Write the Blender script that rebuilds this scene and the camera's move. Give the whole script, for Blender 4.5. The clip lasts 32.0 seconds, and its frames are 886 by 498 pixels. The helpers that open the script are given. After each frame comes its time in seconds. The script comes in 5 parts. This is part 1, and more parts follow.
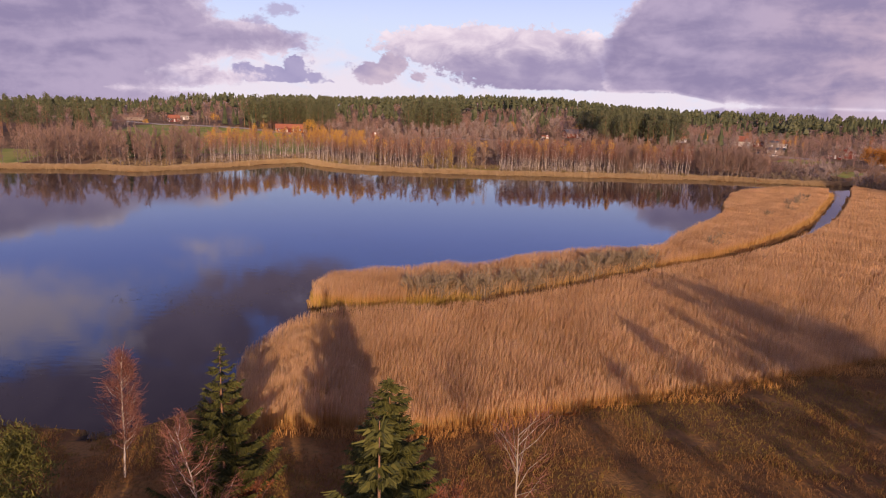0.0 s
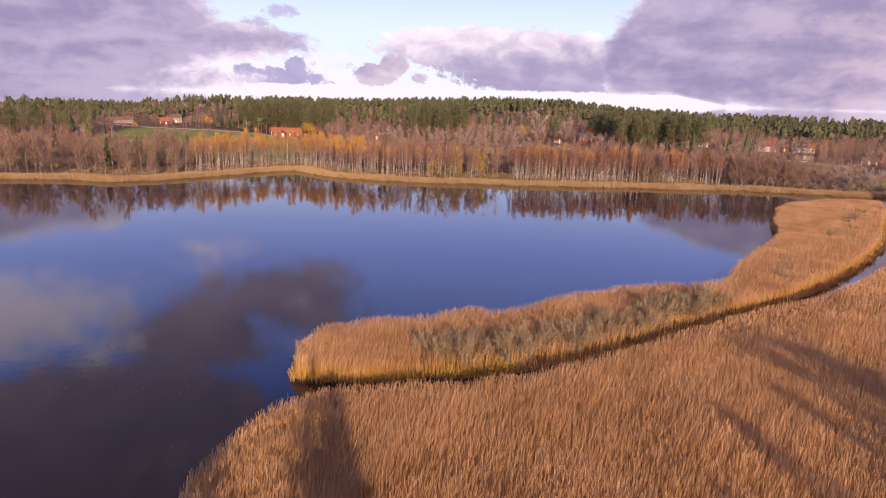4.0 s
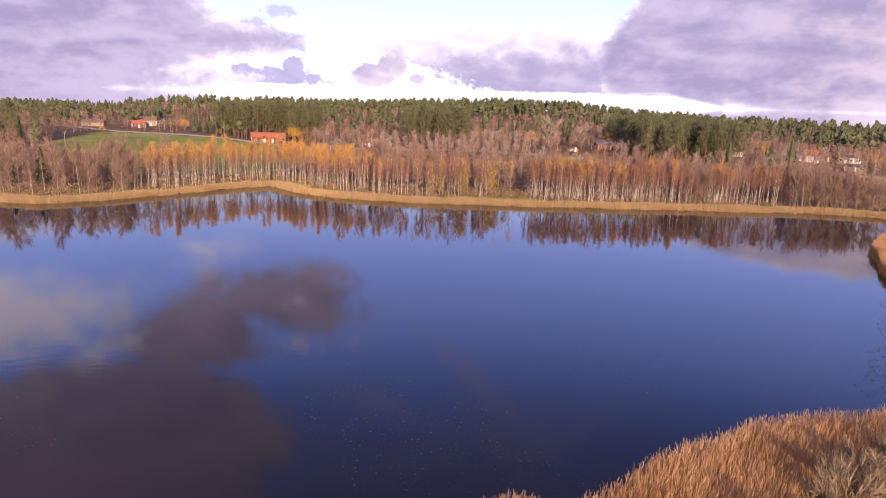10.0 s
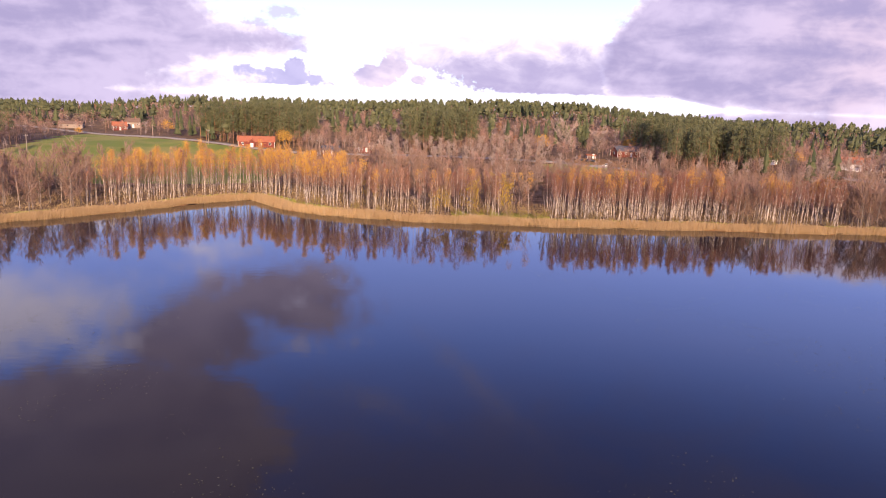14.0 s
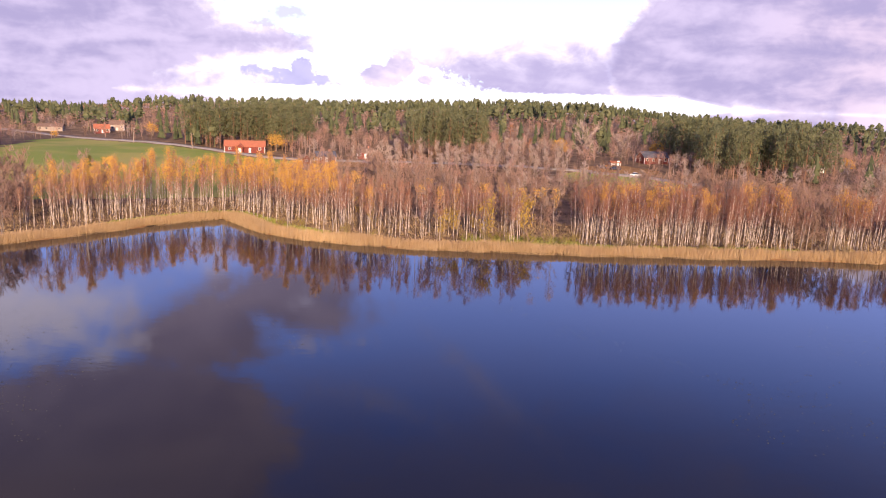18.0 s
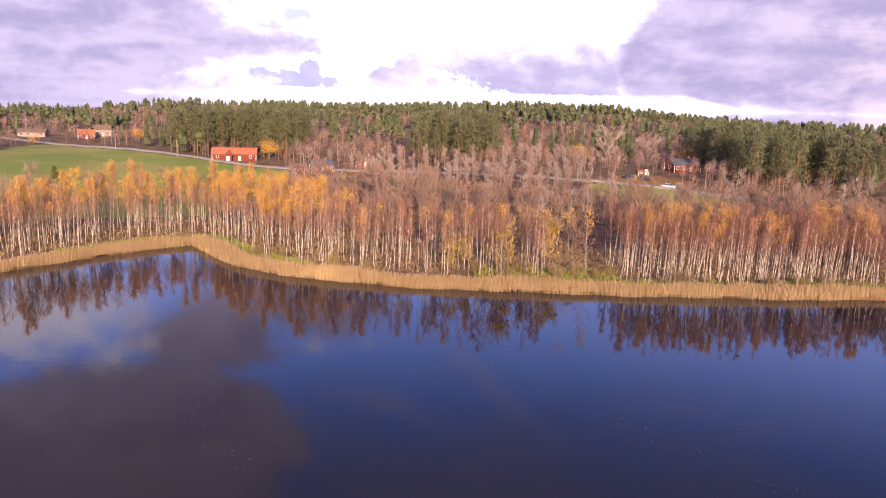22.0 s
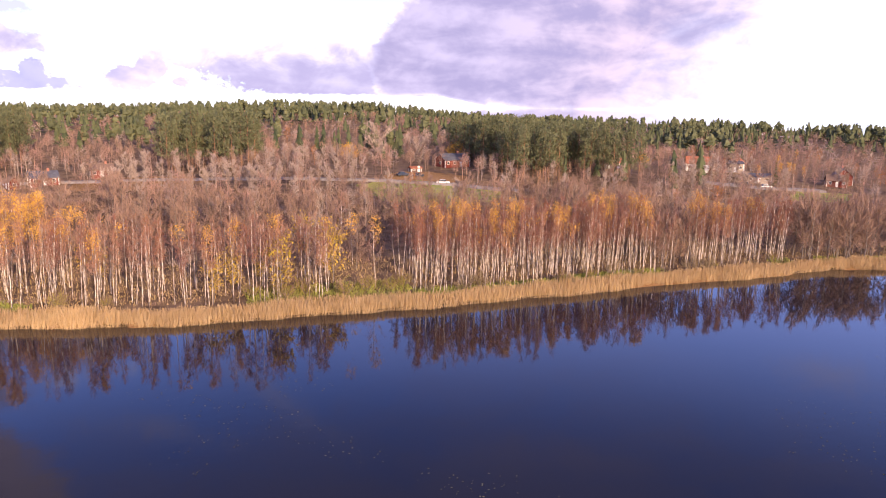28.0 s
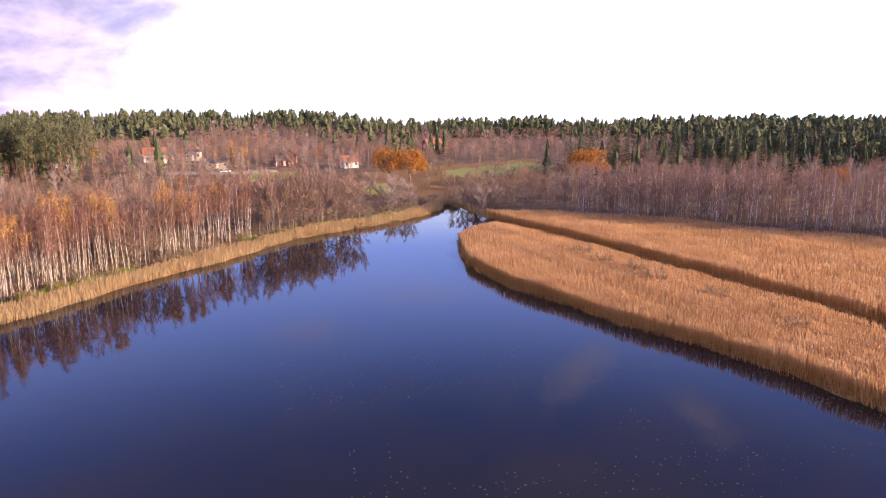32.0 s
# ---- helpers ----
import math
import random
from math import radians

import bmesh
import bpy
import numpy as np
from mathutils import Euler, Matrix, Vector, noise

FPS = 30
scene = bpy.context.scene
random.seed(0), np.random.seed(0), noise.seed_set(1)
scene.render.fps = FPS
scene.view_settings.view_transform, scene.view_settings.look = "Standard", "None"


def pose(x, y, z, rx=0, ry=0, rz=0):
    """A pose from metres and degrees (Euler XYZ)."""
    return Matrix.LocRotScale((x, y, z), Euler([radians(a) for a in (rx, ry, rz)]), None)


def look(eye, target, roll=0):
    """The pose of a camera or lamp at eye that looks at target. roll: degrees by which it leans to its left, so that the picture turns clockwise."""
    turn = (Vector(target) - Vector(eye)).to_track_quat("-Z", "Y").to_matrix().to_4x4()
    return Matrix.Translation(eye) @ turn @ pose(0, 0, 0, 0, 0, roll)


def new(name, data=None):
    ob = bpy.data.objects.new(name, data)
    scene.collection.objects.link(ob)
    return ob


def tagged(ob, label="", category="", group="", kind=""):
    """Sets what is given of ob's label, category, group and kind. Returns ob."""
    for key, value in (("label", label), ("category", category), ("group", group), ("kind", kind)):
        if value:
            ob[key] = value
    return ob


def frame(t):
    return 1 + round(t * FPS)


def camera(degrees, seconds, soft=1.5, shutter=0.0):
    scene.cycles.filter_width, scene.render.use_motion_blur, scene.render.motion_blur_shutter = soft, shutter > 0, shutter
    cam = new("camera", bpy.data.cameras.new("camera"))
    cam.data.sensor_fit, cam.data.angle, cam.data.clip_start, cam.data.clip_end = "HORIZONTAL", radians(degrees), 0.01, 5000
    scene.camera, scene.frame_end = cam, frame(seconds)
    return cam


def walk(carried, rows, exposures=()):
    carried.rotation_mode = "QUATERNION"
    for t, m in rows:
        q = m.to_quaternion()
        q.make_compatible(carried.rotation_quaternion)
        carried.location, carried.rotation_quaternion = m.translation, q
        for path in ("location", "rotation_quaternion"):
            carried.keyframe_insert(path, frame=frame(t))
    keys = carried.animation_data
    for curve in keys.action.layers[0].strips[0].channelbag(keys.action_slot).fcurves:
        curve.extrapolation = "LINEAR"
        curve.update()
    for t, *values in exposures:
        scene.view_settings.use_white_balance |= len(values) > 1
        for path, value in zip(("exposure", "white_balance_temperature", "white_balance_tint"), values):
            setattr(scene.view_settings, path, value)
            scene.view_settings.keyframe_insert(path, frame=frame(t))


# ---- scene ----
# camera: seconds, place, then the turn to the left from north, the tilt and the roll in degrees
ROWS = [
    (0, 2.71, 11.40, 31.75, -1.82, -12.22, 1.76),
    (1, 2.18, 17.42, 31.79, -1.81, -12.18, 1.78),
    (2, 1.61, 23.93, 31.86, -1.73, -12.17, 1.74),
    (3, 1.01, 31.01, 31.90, -1.68, -12.11, 1.72),
    (3.5, 0.75, 34.70, 31.95, -1.72, -12.12, 1.74),
    (5.5, -0.10, 49.89, 32.10, -1.79, -12.08, 1.87),
    (6, -0.26, 53.76, 32.14, -1.84, -12.06, 1.89),
    (7, -0.42, 61.66, 32.27, -1.87, -12.02, 1.90),
    (8, -0.43, 69.70, 32.47, -1.92, -12.03, 1.88),
    (9, -0.31, 77.91, 32.68, -1.97, -12.04, 1.88),
    (10, -0.11, 86.33, 32.78, -1.96, -12.07, 1.96),
    (11, -0.24, 94.89, 32.51, -2.07, -11.95, 2.06),
    (12, -0.33, 103.51, 32.48, -2.03, -11.93, 2.15),
    (13, -0.44, 112.08, 32.56, -1.96, -11.96, 2.16),
    (14, -0.67, 120.61, 32.56, -1.88, -11.96, 2.15),
    (14.5, -0.71, 124.89, 32.57, -1.84, -11.96, 2.15),
    (16.5, -0.51, 142.09, 32.72, -1.63, -11.97, 2.17),
    (17, -0.39, 146.44, 32.76, -1.50, -11.97, 2.16),
    (18, -0.14, 155.15, 32.90, -1.35, -11.99, 2.10),
    (19, -0.12, 163.22, 33.07, -1.23, -11.96, 2.04),
    (20, -0.06, 170.83, 33.12, -1.07, -11.89, 2.02),
    (21, 0.08, 178.23, 33.17, -0.88, -11.85, 1.95),
    (22, 0.19, 185.16, 33.28, -0.69, -11.89, 1.88),
    (23, 0.32, 191.58, 33.35, -0.54, -11.89, 1.83),
    (24, 0.41, 197.00, 33.38, -0.49, -11.84, 1.80),
    (24.5, 0.51, 198.61, 33.27, -0.52, -11.81, 1.81),
    (26.5, 1.21, 202.12, 32.43, -4.27, -11.57, 1.52),
    (27, 1.29, 202.63, 32.24, -8.30, -11.51, 1.40),
    (27.5, 1.17, 202.82, 32.12, -13.21, -11.49, 1.21),
    (28, 0.92, 202.88, 32.07, -19.65, -11.47, 1.01),
    (28.5, 0.68, 202.93, 32.04, -26.12, -11.46, 0.75),
    (29, 0.58, 202.98, 31.99, -32.81, -11.50, 0.46),
    (29.5, 0.74, 203.03, 31.92, -37.96, -11.56, 0.22),
    (30, 1.06, 203.07, 31.85, -43.44, -11.60, -0.04),
    (30.5, 1.33, 203.10, 31.81, -48.69, -11.74, -0.26),
    (31, 1.40, 203.12, 31.79, -53.87, -11.89, -0.43),
    (31.5, 1.37, 203.15, 31.76, -57.75, -11.98, -0.56),
    (32, 1.34, 203.19, 31.72, -61.47, -12.09, -0.65),
]

cam = camera(64.55, 32.0, soft=1.1)


def aimed(x, y, z, yaw, tilt, roll):
    a, b = radians(yaw), radians(tilt)
    way = Vector((-math.sin(a) * math.cos(b), math.cos(a) * math.cos(b), math.sin(b)))
    eye = Vector((x, y, z))
    return look(eye, eye + way * 100, roll)


walk(cam, [(row[0], aimed(*row[1:])) for row in ROWS],
     exposures=[(0, -0.02, 6750, 20), (3, 0.18, 6720, 18.5), (6, 0.44, 6680, 17), (9, 0.56, 6640, 16), (13, 0.67, 6600, 15), (20, 0.82, 6540, 15), (26.5, 0.87, 6480, 14.5), (29, 0.88, 6420, 14), (32, 1.02, 6350, 14)])

# ---- light ----
SUN_EL, SUN_AZ = 13.0, 171.0      # degrees; azimuth clockwise from north (+y)
sun_way = Vector((math.sin(radians(SUN_AZ)) * math.cos(radians(SUN_EL)), math.cos(radians(SUN_AZ)) * math.cos(radians(SUN_EL)), math.sin(radians(SUN_EL))))
lamp = bpy.data.lights.new("sun", "SUN")
lamp.energy, lamp.angle, lamp.color = 5.0, radians(0.6), (1.0, 0.74, 0.49)
sun = new("sun", lamp)
sun.matrix_world = look((0, 0, 200), Vector((0, 0, 200)) - sun_way)


class Nodes:
    """A short way to write node trees."""

    def __init__(self, tree):
        self.tree = tree

    def node(self, kind, **values):
        n = self.tree.nodes.new(kind)
        for key, value in values.items():
            setattr(n, key, value)
        return n

    def link(self, a, b):
        self.tree.links.new(a, b)

    def put(self, socket, value):
        if isinstance(value, bpy.types.NodeSocket):
            self.link(value, socket)
        elif value is not None:
            socket.default_value = value

    def math(self, op, a, b=0.0, c=None, clamp=False):
        n = self.node("ShaderNodeMath", operation=op, use_clamp=clamp)
        self.put(n.inputs[0], a)
        self.put(n.inputs[1], b)
        if c is not None:
            self.put(n.inputs[2], c)
        return n.outputs[0]

    def noise(self, vector, scale, detail=4.0, rough=0.55, distortion=0.0):
        n = self.node("ShaderNodeTexNoise")
        self.put(n.inputs["Vector"], vector)
        for key, value in (("Scale", scale), ("Detail", detail), ("Roughness", rough), ("Distortion", distortion)):
            self.put(n.inputs[key], value)
        return n.outputs["Fac"]

    def step(self, value, low, high, a=0.0, b=1.0):
        n = self.node("ShaderNodeMapRange", interpolation_type="SMOOTHSTEP")
        self.put(n.inputs[0], value)
        for k, v in enumerate((low, high, a, b)):
            self.put(n.inputs[k + 1], v)
        return n.outputs[0]

    def mix(self, fac, a, b, blend="MIX"):
        n = self.node("ShaderNodeMix", data_type="RGBA", blend_type=blend)
        self.put(n.inputs[0], fac)
        for socket, value in ((n.inputs[6], a), (n.inputs[7], b)):
            self.put(socket, (*value, 1.0) if isinstance(value, tuple) else value)
        return n.outputs[2]

    def vec(self, op, a, b):
        n = self.node("ShaderNodeVectorMath", operation=op)
        self.put(n.inputs[0], a)
        self.put(n.inputs[1], b)
        return n.outputs[0]


# ---- sky ----
world = bpy.data.worlds.new("sky")
scene.world = world
world.use_nodes = True
world.node_tree.nodes.clear()
w = Nodes(world.node_tree)
coord = w.node("ShaderNodeTexCoord").outputs["Generated"]
parts_ = w.node("ShaderNodeSeparateXYZ")
w.link(coord, parts_.inputs[0])
dx, dy, dz = parts_.outputs
azim = w.math("MULTIPLY", w.math("ARCTAN2", dx, dy), 57.2958)
elev = w.math("MULTIPLY", w.math("ARCSINE", w.math("ABSOLUTE", dz)), 57.2958)
def stretched(across, up):
    """The direction as a place on a chart of azimuth and elevation, scaled each way."""
    c = w.node("ShaderNodeCombineXYZ")
    w.put(c.inputs[0], w.math("MULTIPLY", azim, across))
    w.put(c.inputs[1], w.math("MULTIPLY", elev, up))
    return c.outputs[0]


def centred(value, gain):
    return w.math("MULTIPLY", w.math("SUBTRACT", value, 0.5), gain)


def total(*values):
    out = values[0]
    for v in values[1:]:
        out = w.math("ADD", out, v)
    return out


def most(*values):
    out = values[0]
    for v in values[1:]:
        out = w.math("MAXIMUM", out, v)
    return out


def bank(az, el, wide, high, slope=0.0):
    """How many degrees inside the rim of a bank of cloud round az and el a direction lies."""
    a = w.math("SUBTRACT", azim, az)
    b = w.math("SUBTRACT", elev, el)
    if slope:
        b = w.math("SUBTRACT", b, w.math("MULTIPLY", a, slope))
    a, b = w.math("DIVIDE", a, wide), w.math("DIVIDE", b, high)
    r = w.math("SQRT", w.math("ADD", w.math("MULTIPLY", a, a), w.math("MULTIPLY", b, b)))
    return w.math("MULTIPLY", w.math("SUBTRACT", 1.0, r), min(wide, high))


broad = w.noise(stretched(0.10, 0.22), 1.0, 5, 0.55, 0.6)
billow = w.noise(stretched(0.36, 0.56), 1.0, 6, 0.62, 0.5)
curl = w.noise(stretched(1.4, 1.8), 1.0, 5, 0.62, 0.3)
streaky = w.noise(stretched(0.11, 0.42), 1.0, 3, 0.5, 0.8)
ragged = total(centred(broad, 6.0), centred(billow, 4.6), centred(curl, 1.8))
crisp = total(centred(billow, 2.6), centred(curl, 2.6))

sky = w.node("ShaderNodeTexSky", sky_type="NISHITA", sun_disc=False, sun_elevation=radians(SUN_EL), sun_rotation=radians(SUN_AZ))
blue = w.mix(1.0, sky.outputs[0], (0.40, 0.46, 1.0), "MULTIPLY")
blue = w.mix(1.0, blue, (0.23, 0.23, 0.23), "MULTIPLY")
blue = w.mix(w.step(elev, 14.0, 42.0, 0.0, 0.45), blue, (0.02, 0.02, 0.05))
clear = w.mix(w.step(elev, 11.0, 27.0), (0.35, 0.485, 1.14), blue)
clear = w.mix(w.step(elev, 4.0, 13.0), (0.66, 0.80, 1.0), clear)
# pale thin cloud low between the great banks
thin = w.step(total(centred(billow, 2.4), centred(broad, 2.0), w.math("MULTIPLY", elev, -0.26)), -1.3, 0.1, 0.0, 0.85)
out = w.mix(thin, clear, (0.84, 0.79, 0.86))

# the western bank with its long tail, and the strips above it
west = most(bank(-33, 4.6, 17.5, 6.0), bank(-20.5, 3.7, 12.0, 1.5, 0.02), bank(-19, 7.6, 7.5, 1.1), bank(-38, 1.0, 19, 2.6), bank(-24, 0.9, 9, 1.1))
west = total(w.math("MINIMUM", west, 2.2), w.math("MULTIPLY", ragged, 0.40))
wisps = total(most(bank(-11.0, 6.1, 1.5, 0.55, 0.12), bank(-12.9, 5.2, 1.2, 0.4), bank(-7.0, 2.2, 1.4, 0.14)), w.math("MULTIPLY", crisp, 0.5))
# the pale heap in front of the eastern bank, and the bank itself
heap = most(bank(3.0, 3.9, 7.6, 1.7), bank(8.5, 3.0, 8.5, 2.6), bank(12, 2.0, 9, 1.9))
heap = total(w.math("MINIMUM", heap, 1.6), w.math("MULTIPLY", total(crisp, centred(broad, 0.8)), 0.62))
heap = w.math("MINIMUM", heap, w.math("MULTIPLY", total(elev, -0.75, centred(curl, 0.5)), 2.0))
east_bank = most(bank(31, 5.2, 17.2, 5.6), bank(30, 8.0, 13, 3.4), bank(20.5, 4.2, 7.2, 4.6, 0.12), bank(40, 3.4, 13, 4.4))
east_bank = total(w.math("MINIMUM", east_bank, 2.2), w.math("MULTIPLY", ragged, 0.30))
floor_ = total(elev, w.math("MULTIPLY", w.step(azim, 18.0, 24.0), 0.8), centred(streaky, 1.0), -0.8)
east_bank = w.math("MINIMUM", east_bank, w.math("MULTIPLY", floor_, 2.0))
# the row of small heaps low over the hills, flat below
row = most(bank(-11.6, 1.2, 3.6, 0.8), bank(-10.3, 2.0, 0.95, 1.0), bank(-14.0, 1.5, 1.1, 0.75), bank(-8.6, 1.2, 1.2, 0.55), bank(-3.9, 1.7, 2.0, 0.9), bank(-2.6, 2.5, 1.35, 1.1), bank(-0.6, 1.5, 0.8, 0.5))
row = total(row, w.math("MULTIPLY", crisp, 0.42))
row = w.math("MINIMUM", row, w.math("MULTIPLY", total(elev, -0.70, centred(curl, 0.4)), 2.0))

# light from the south: rounded tops and rims pale, hearts and undersides slate-violet, long soft bands between
up = w.noise(w.vec("ADD", stretched(0.42, 0.62), (-0.10, 0.30, 0.0)), 1.0, 3, 0.55, 0.25)
lit = w.step(total(centred(broad, 1.3), centred(streaky, 1.5), w.math("MULTIPLY", w.math("SUBTRACT", billow, up), 1.0)), -0.46, 0.46)
shade, glow_, rim_ = (0.285, 0.255, 0.415), (0.455, 0.400, 0.560), (0.93, 0.86, 0.92)
rosy = w.mix(w.step(azim, 20.0, 36.0), glow_, (0.560, 0.455, 0.560))
body = w.mix(lit, shade, rosy)
edge_w = w.mix(w.step(west, 0.0, 0.9), w.mix(lit, (0.40, 0.37, 0.57), (0.85, 0.77, 0.86)), body)
edge_e = w.mix(w.step(east_bank, -0.05, 0.6), w.mix(lit, (0.36, 0.33, 0.52), (0.80, 0.72, 0.82)), body)
tops = w.step(total(elev, centred(billow, 3.2), w.math("MULTIPLY", azim, -0.06)), 2.0, 4.6)
heap_tone = w.mix(tops, w.mix(lit, (0.34, 0.305, 0.475), (0.50, 0.45, 0.60)), w.mix(lit, (0.62, 0.55, 0.68), rim_))
row_tone = w.mix(w.step(azim, -9.0, -3.0), w.mix(lit, (0.30, 0.29, 0.50), (0.42, 0.40, 0.60)), w.mix(lit, (0.42, 0.37, 0.52), (0.72, 0.62, 0.70)))
out = w.mix(w.step(row, 0.0, 0.22), out, row_tone)
out = w.mix(w.step(heap, -0.05, 0.30), out, heap_tone)
out = w.mix(w.step(west, -0.12, 0.28), out, edge_w)
out = w.mix(w.step(wisps, 0.0, 0.4, 0.0, 0.8), out, (0.44, 0.42, 0.62))
out = w.mix(w.step(east_bank, -0.10, 0.22), out, edge_e)

# higher up, seen only mirrored in the lake: dark rags, bright heaps among them, and a dull sheet overhead
dark = most(bank(-11.0, 16.2, 6.8, 3.2), bank(-18, 18.8, 7.0, 3.6), bank(-25, 27.5, 14.5, 8.6), bank(-44, 28, 16, 9))
dark = total(w.math("MINIMUM", dark, 2.6), w.math("MULTIPLY", ragged, 0.85))
out = w.mix(w.step(dark, -0.6, 1.6, 0.0, 0.90), out, w.mix(w.step(broad, 0.35, 0.65), (0.275, 0.205, 0.265), (0.38, 0.29, 0.36)))
sheet = w.step(total(elev, centred(broad, 14.0), centred(billow, 5.0)), 19.0, 34.0, 0.0, 0.48)
out = w.mix(sheet, out, (0.30, 0.235, 0.285))
bright = most(bank(-31, 15.9, 9.5, 3.3), bank(-25.5, 19.3, 2.2, 1.3), bank(-17.4, 12.1, 2.4, 1.0), bank(-42, 15, 9, 3))
bright = total(bright, w.math("MULTIPLY", ragged, 0.8))
out = w.mix(w.step(bright, -0.8, 2.4, 0.0, 0.92), out, (0.88, 0.80, 0.96))
small = most(bank(-23.6, 16.8, 1.6, 1.0), bank(-23.2, 18.6, 1.1, 0.9), bank(-9.8, 19.8, 1.7, 0.7), bank(-5.2, 19.5, 1.2, 0.5), bank(-10.0, 16.4, 1.5, 0.9))
small = total(small, w.math("MULTIPLY", crisp, 0.8))
out = w.mix(w.step(small, -0.2, 0.9, 0.0, 0.75), out, (0.62, 0.57, 0.78))
faint = most(bank(5.6, 22.8, 4.6, 1.0, 0.72), bank(-3.2, 24.6, 4.2, 0.8, 0.30), bank(50, 18.5, 3.2, 1.1), bank(59.5, 15.8, 3.4, 0.8), bank(83.5, 24.4, 3.2, 1.5, 0.5), bank(73, 22.0, 3.0, 2.0, -0.6))
faint = total(faint, w.math("MULTIPLY", crisp, 0.9))
out = w.mix(w.step(faint, -0.8, 2.2, 0.0, 0.45), out, (0.52, 0.43, 0.50))

# towards the south-east and south a bright veil thins out the cloud low in the sky
veil = w.mix(w.step(curl, 0.3, 0.75), (0.80, 0.84, 1.08), (1.10, 1.10, 1.26))
smudge = w.step(total(bank(55.7, 1.5, 3.6, 0.5), w.math("MULTIPLY", crisp, 0.3)), -0.1, 0.5, 0.0, 0.5)
veil = w.mix(smudge, veil, (0.50, 0.46, 0.52))
side = w.math("MAXIMUM", w.step(total(azim, centred(broad, 16.0), w.math("MULTIPLY", elev, -0.8)), 30.0, 49.0), w.step(azim, -120.0, -80.0, 1.0, 0.0))
out = w.mix(w.math("MULTIPLY", side, w.step(elev, 6.5, 12.0, 1.0, 0.0)), out, veil)
back = w.node("ShaderNodeBackground")
w.link(out, back.inputs[0])
back.inputs[1].default_value = 1.0
w.link(back.outputs[0], w.node("ShaderNodeOutputWorld").inputs[0])

# ---- materials ----
def material(name, paint):
    m = bpy.data.materials.new(name)
    m.use_nodes = True
    m.node_tree.nodes.clear()
    n = Nodes(m.node_tree)
    shader = n.node("ShaderNodeBsdfPrincipled")
    n.link(shader.outputs[0], n.node("ShaderNodeOutputMaterial").inputs[0])
    paint(n, shader)
    return m


def bumped(n, shader, height, strength, distance):
    b = n.node("ShaderNodeBump")
    b.inputs["Strength"].default_value, b.inputs["Distance"].default_value = strength, distance
    n.link(height, b.inputs["Height"])
    n.link(b.outputs[0], shader.inputs["Normal"])


def place(n):
    return n.node("ShaderNodeNewGeometry").outputs["Position"]


def foliage(name, dark, light, rough=0.75, spread=0.5, thin=0.12):
    """Leaves, needles, twigs and straw: each piece and each plant differs a little in tone, and some light passes through."""
    def paint(n, s):
        geo = n.node("ShaderNodeNewGeometry")
        each = n.node("ShaderNodeObjectInfo").outputs["Random"]
        coarse = n.noise(geo.outputs["Position"], 0.35, 3)
        mixture = n.math("ADD", n.math("MULTIPLY", geo.outputs["Random Per Island"], spread), n.math("ADD", n.math("MULTIPLY", each, 0.3), n.math("MULTIPLY", n.math("SUBTRACT", coarse, 0.5), 0.9)), clamp=True)
        tone = n.mix(mixture, dark, light)
        n.link(tone, s.inputs["Base Color"])
        s.inputs["Roughness"].default_value = rough
        s.inputs["Specular IOR Level"].default_value = 0.2
        passing, both = n.node("ShaderNodeBsdfTranslucent"), n.node("ShaderNodeMixShader")
        n.link(tone, passing.inputs[0])
        both.inputs[0].default_value = thin
        n.link(s.outputs[0], both.inputs[1])
        n.link(passing.outputs[0], both.inputs[2])
        for out in n.tree.nodes:
            if out.type == "OUTPUT_MATERIAL":
                n.link(both.outputs[0], out.inputs[0])
    return material(name, paint)


def reed(name, stem_tones, plume_tones, low, high):
    """Reeds: straw-coloured stems, plumes of another tone above them."""
    def paint(n, s):
        geo = n.node("ShaderNodeNewGeometry")
        p = geo.outputs["Position"]
        xyz = n.node("ShaderNodeSeparateXYZ")
        n.link(p, xyz.inputs[0])
        each = n.math("ADD", n.math("MULTIPLY", geo.outputs["Random Per Island"], 0.5), n.math("MULTIPLY", n.math("SUBTRACT", n.noise(p, 0.16, 4), 0.32), 1.3), clamp=True)
        top = n.step(xyz.outputs[2], low, high)
        tone = n.mix(top, n.mix(each, *stem_tones), n.mix(each, *plume_tones))
        n.link(tone, s.inputs["Base Color"])
        s.inputs["Roughness"].default_value = 0.75
        s.inputs["Specular IOR Level"].default_value = 0.2
        passing, both = n.node("ShaderNodeBsdfTranslucent"), n.node("ShaderNodeMixShader")
        n.link(tone, passing.inputs[0])
        both.inputs[0].default_value = 0.48
        n.link(s.outputs[0], both.inputs[1])
        n.link(passing.outputs[0], both.inputs[2])
        for out in n.tree.nodes:
            if out.type == "OUTPUT_MATERIAL":
                n.link(both.outputs[0], out.inputs[0])
    return material(name, paint)


def bark(name, dark, light, scale, low, high):
    def paint(n, s):
        p = n.node("ShaderNodeTexCoord").outputs["Object"]
        stretch = n.vec("MULTIPLY", p, (1.0, 1.0, 0.35))
        marks = n.step(n.noise(stretch, scale, 4, 0.6), low, high)
        n.link(n.mix(marks, dark, light), s.inputs["Base Color"])
        s.inputs["Roughness"].default_value = 0.85
    return material(name, paint)


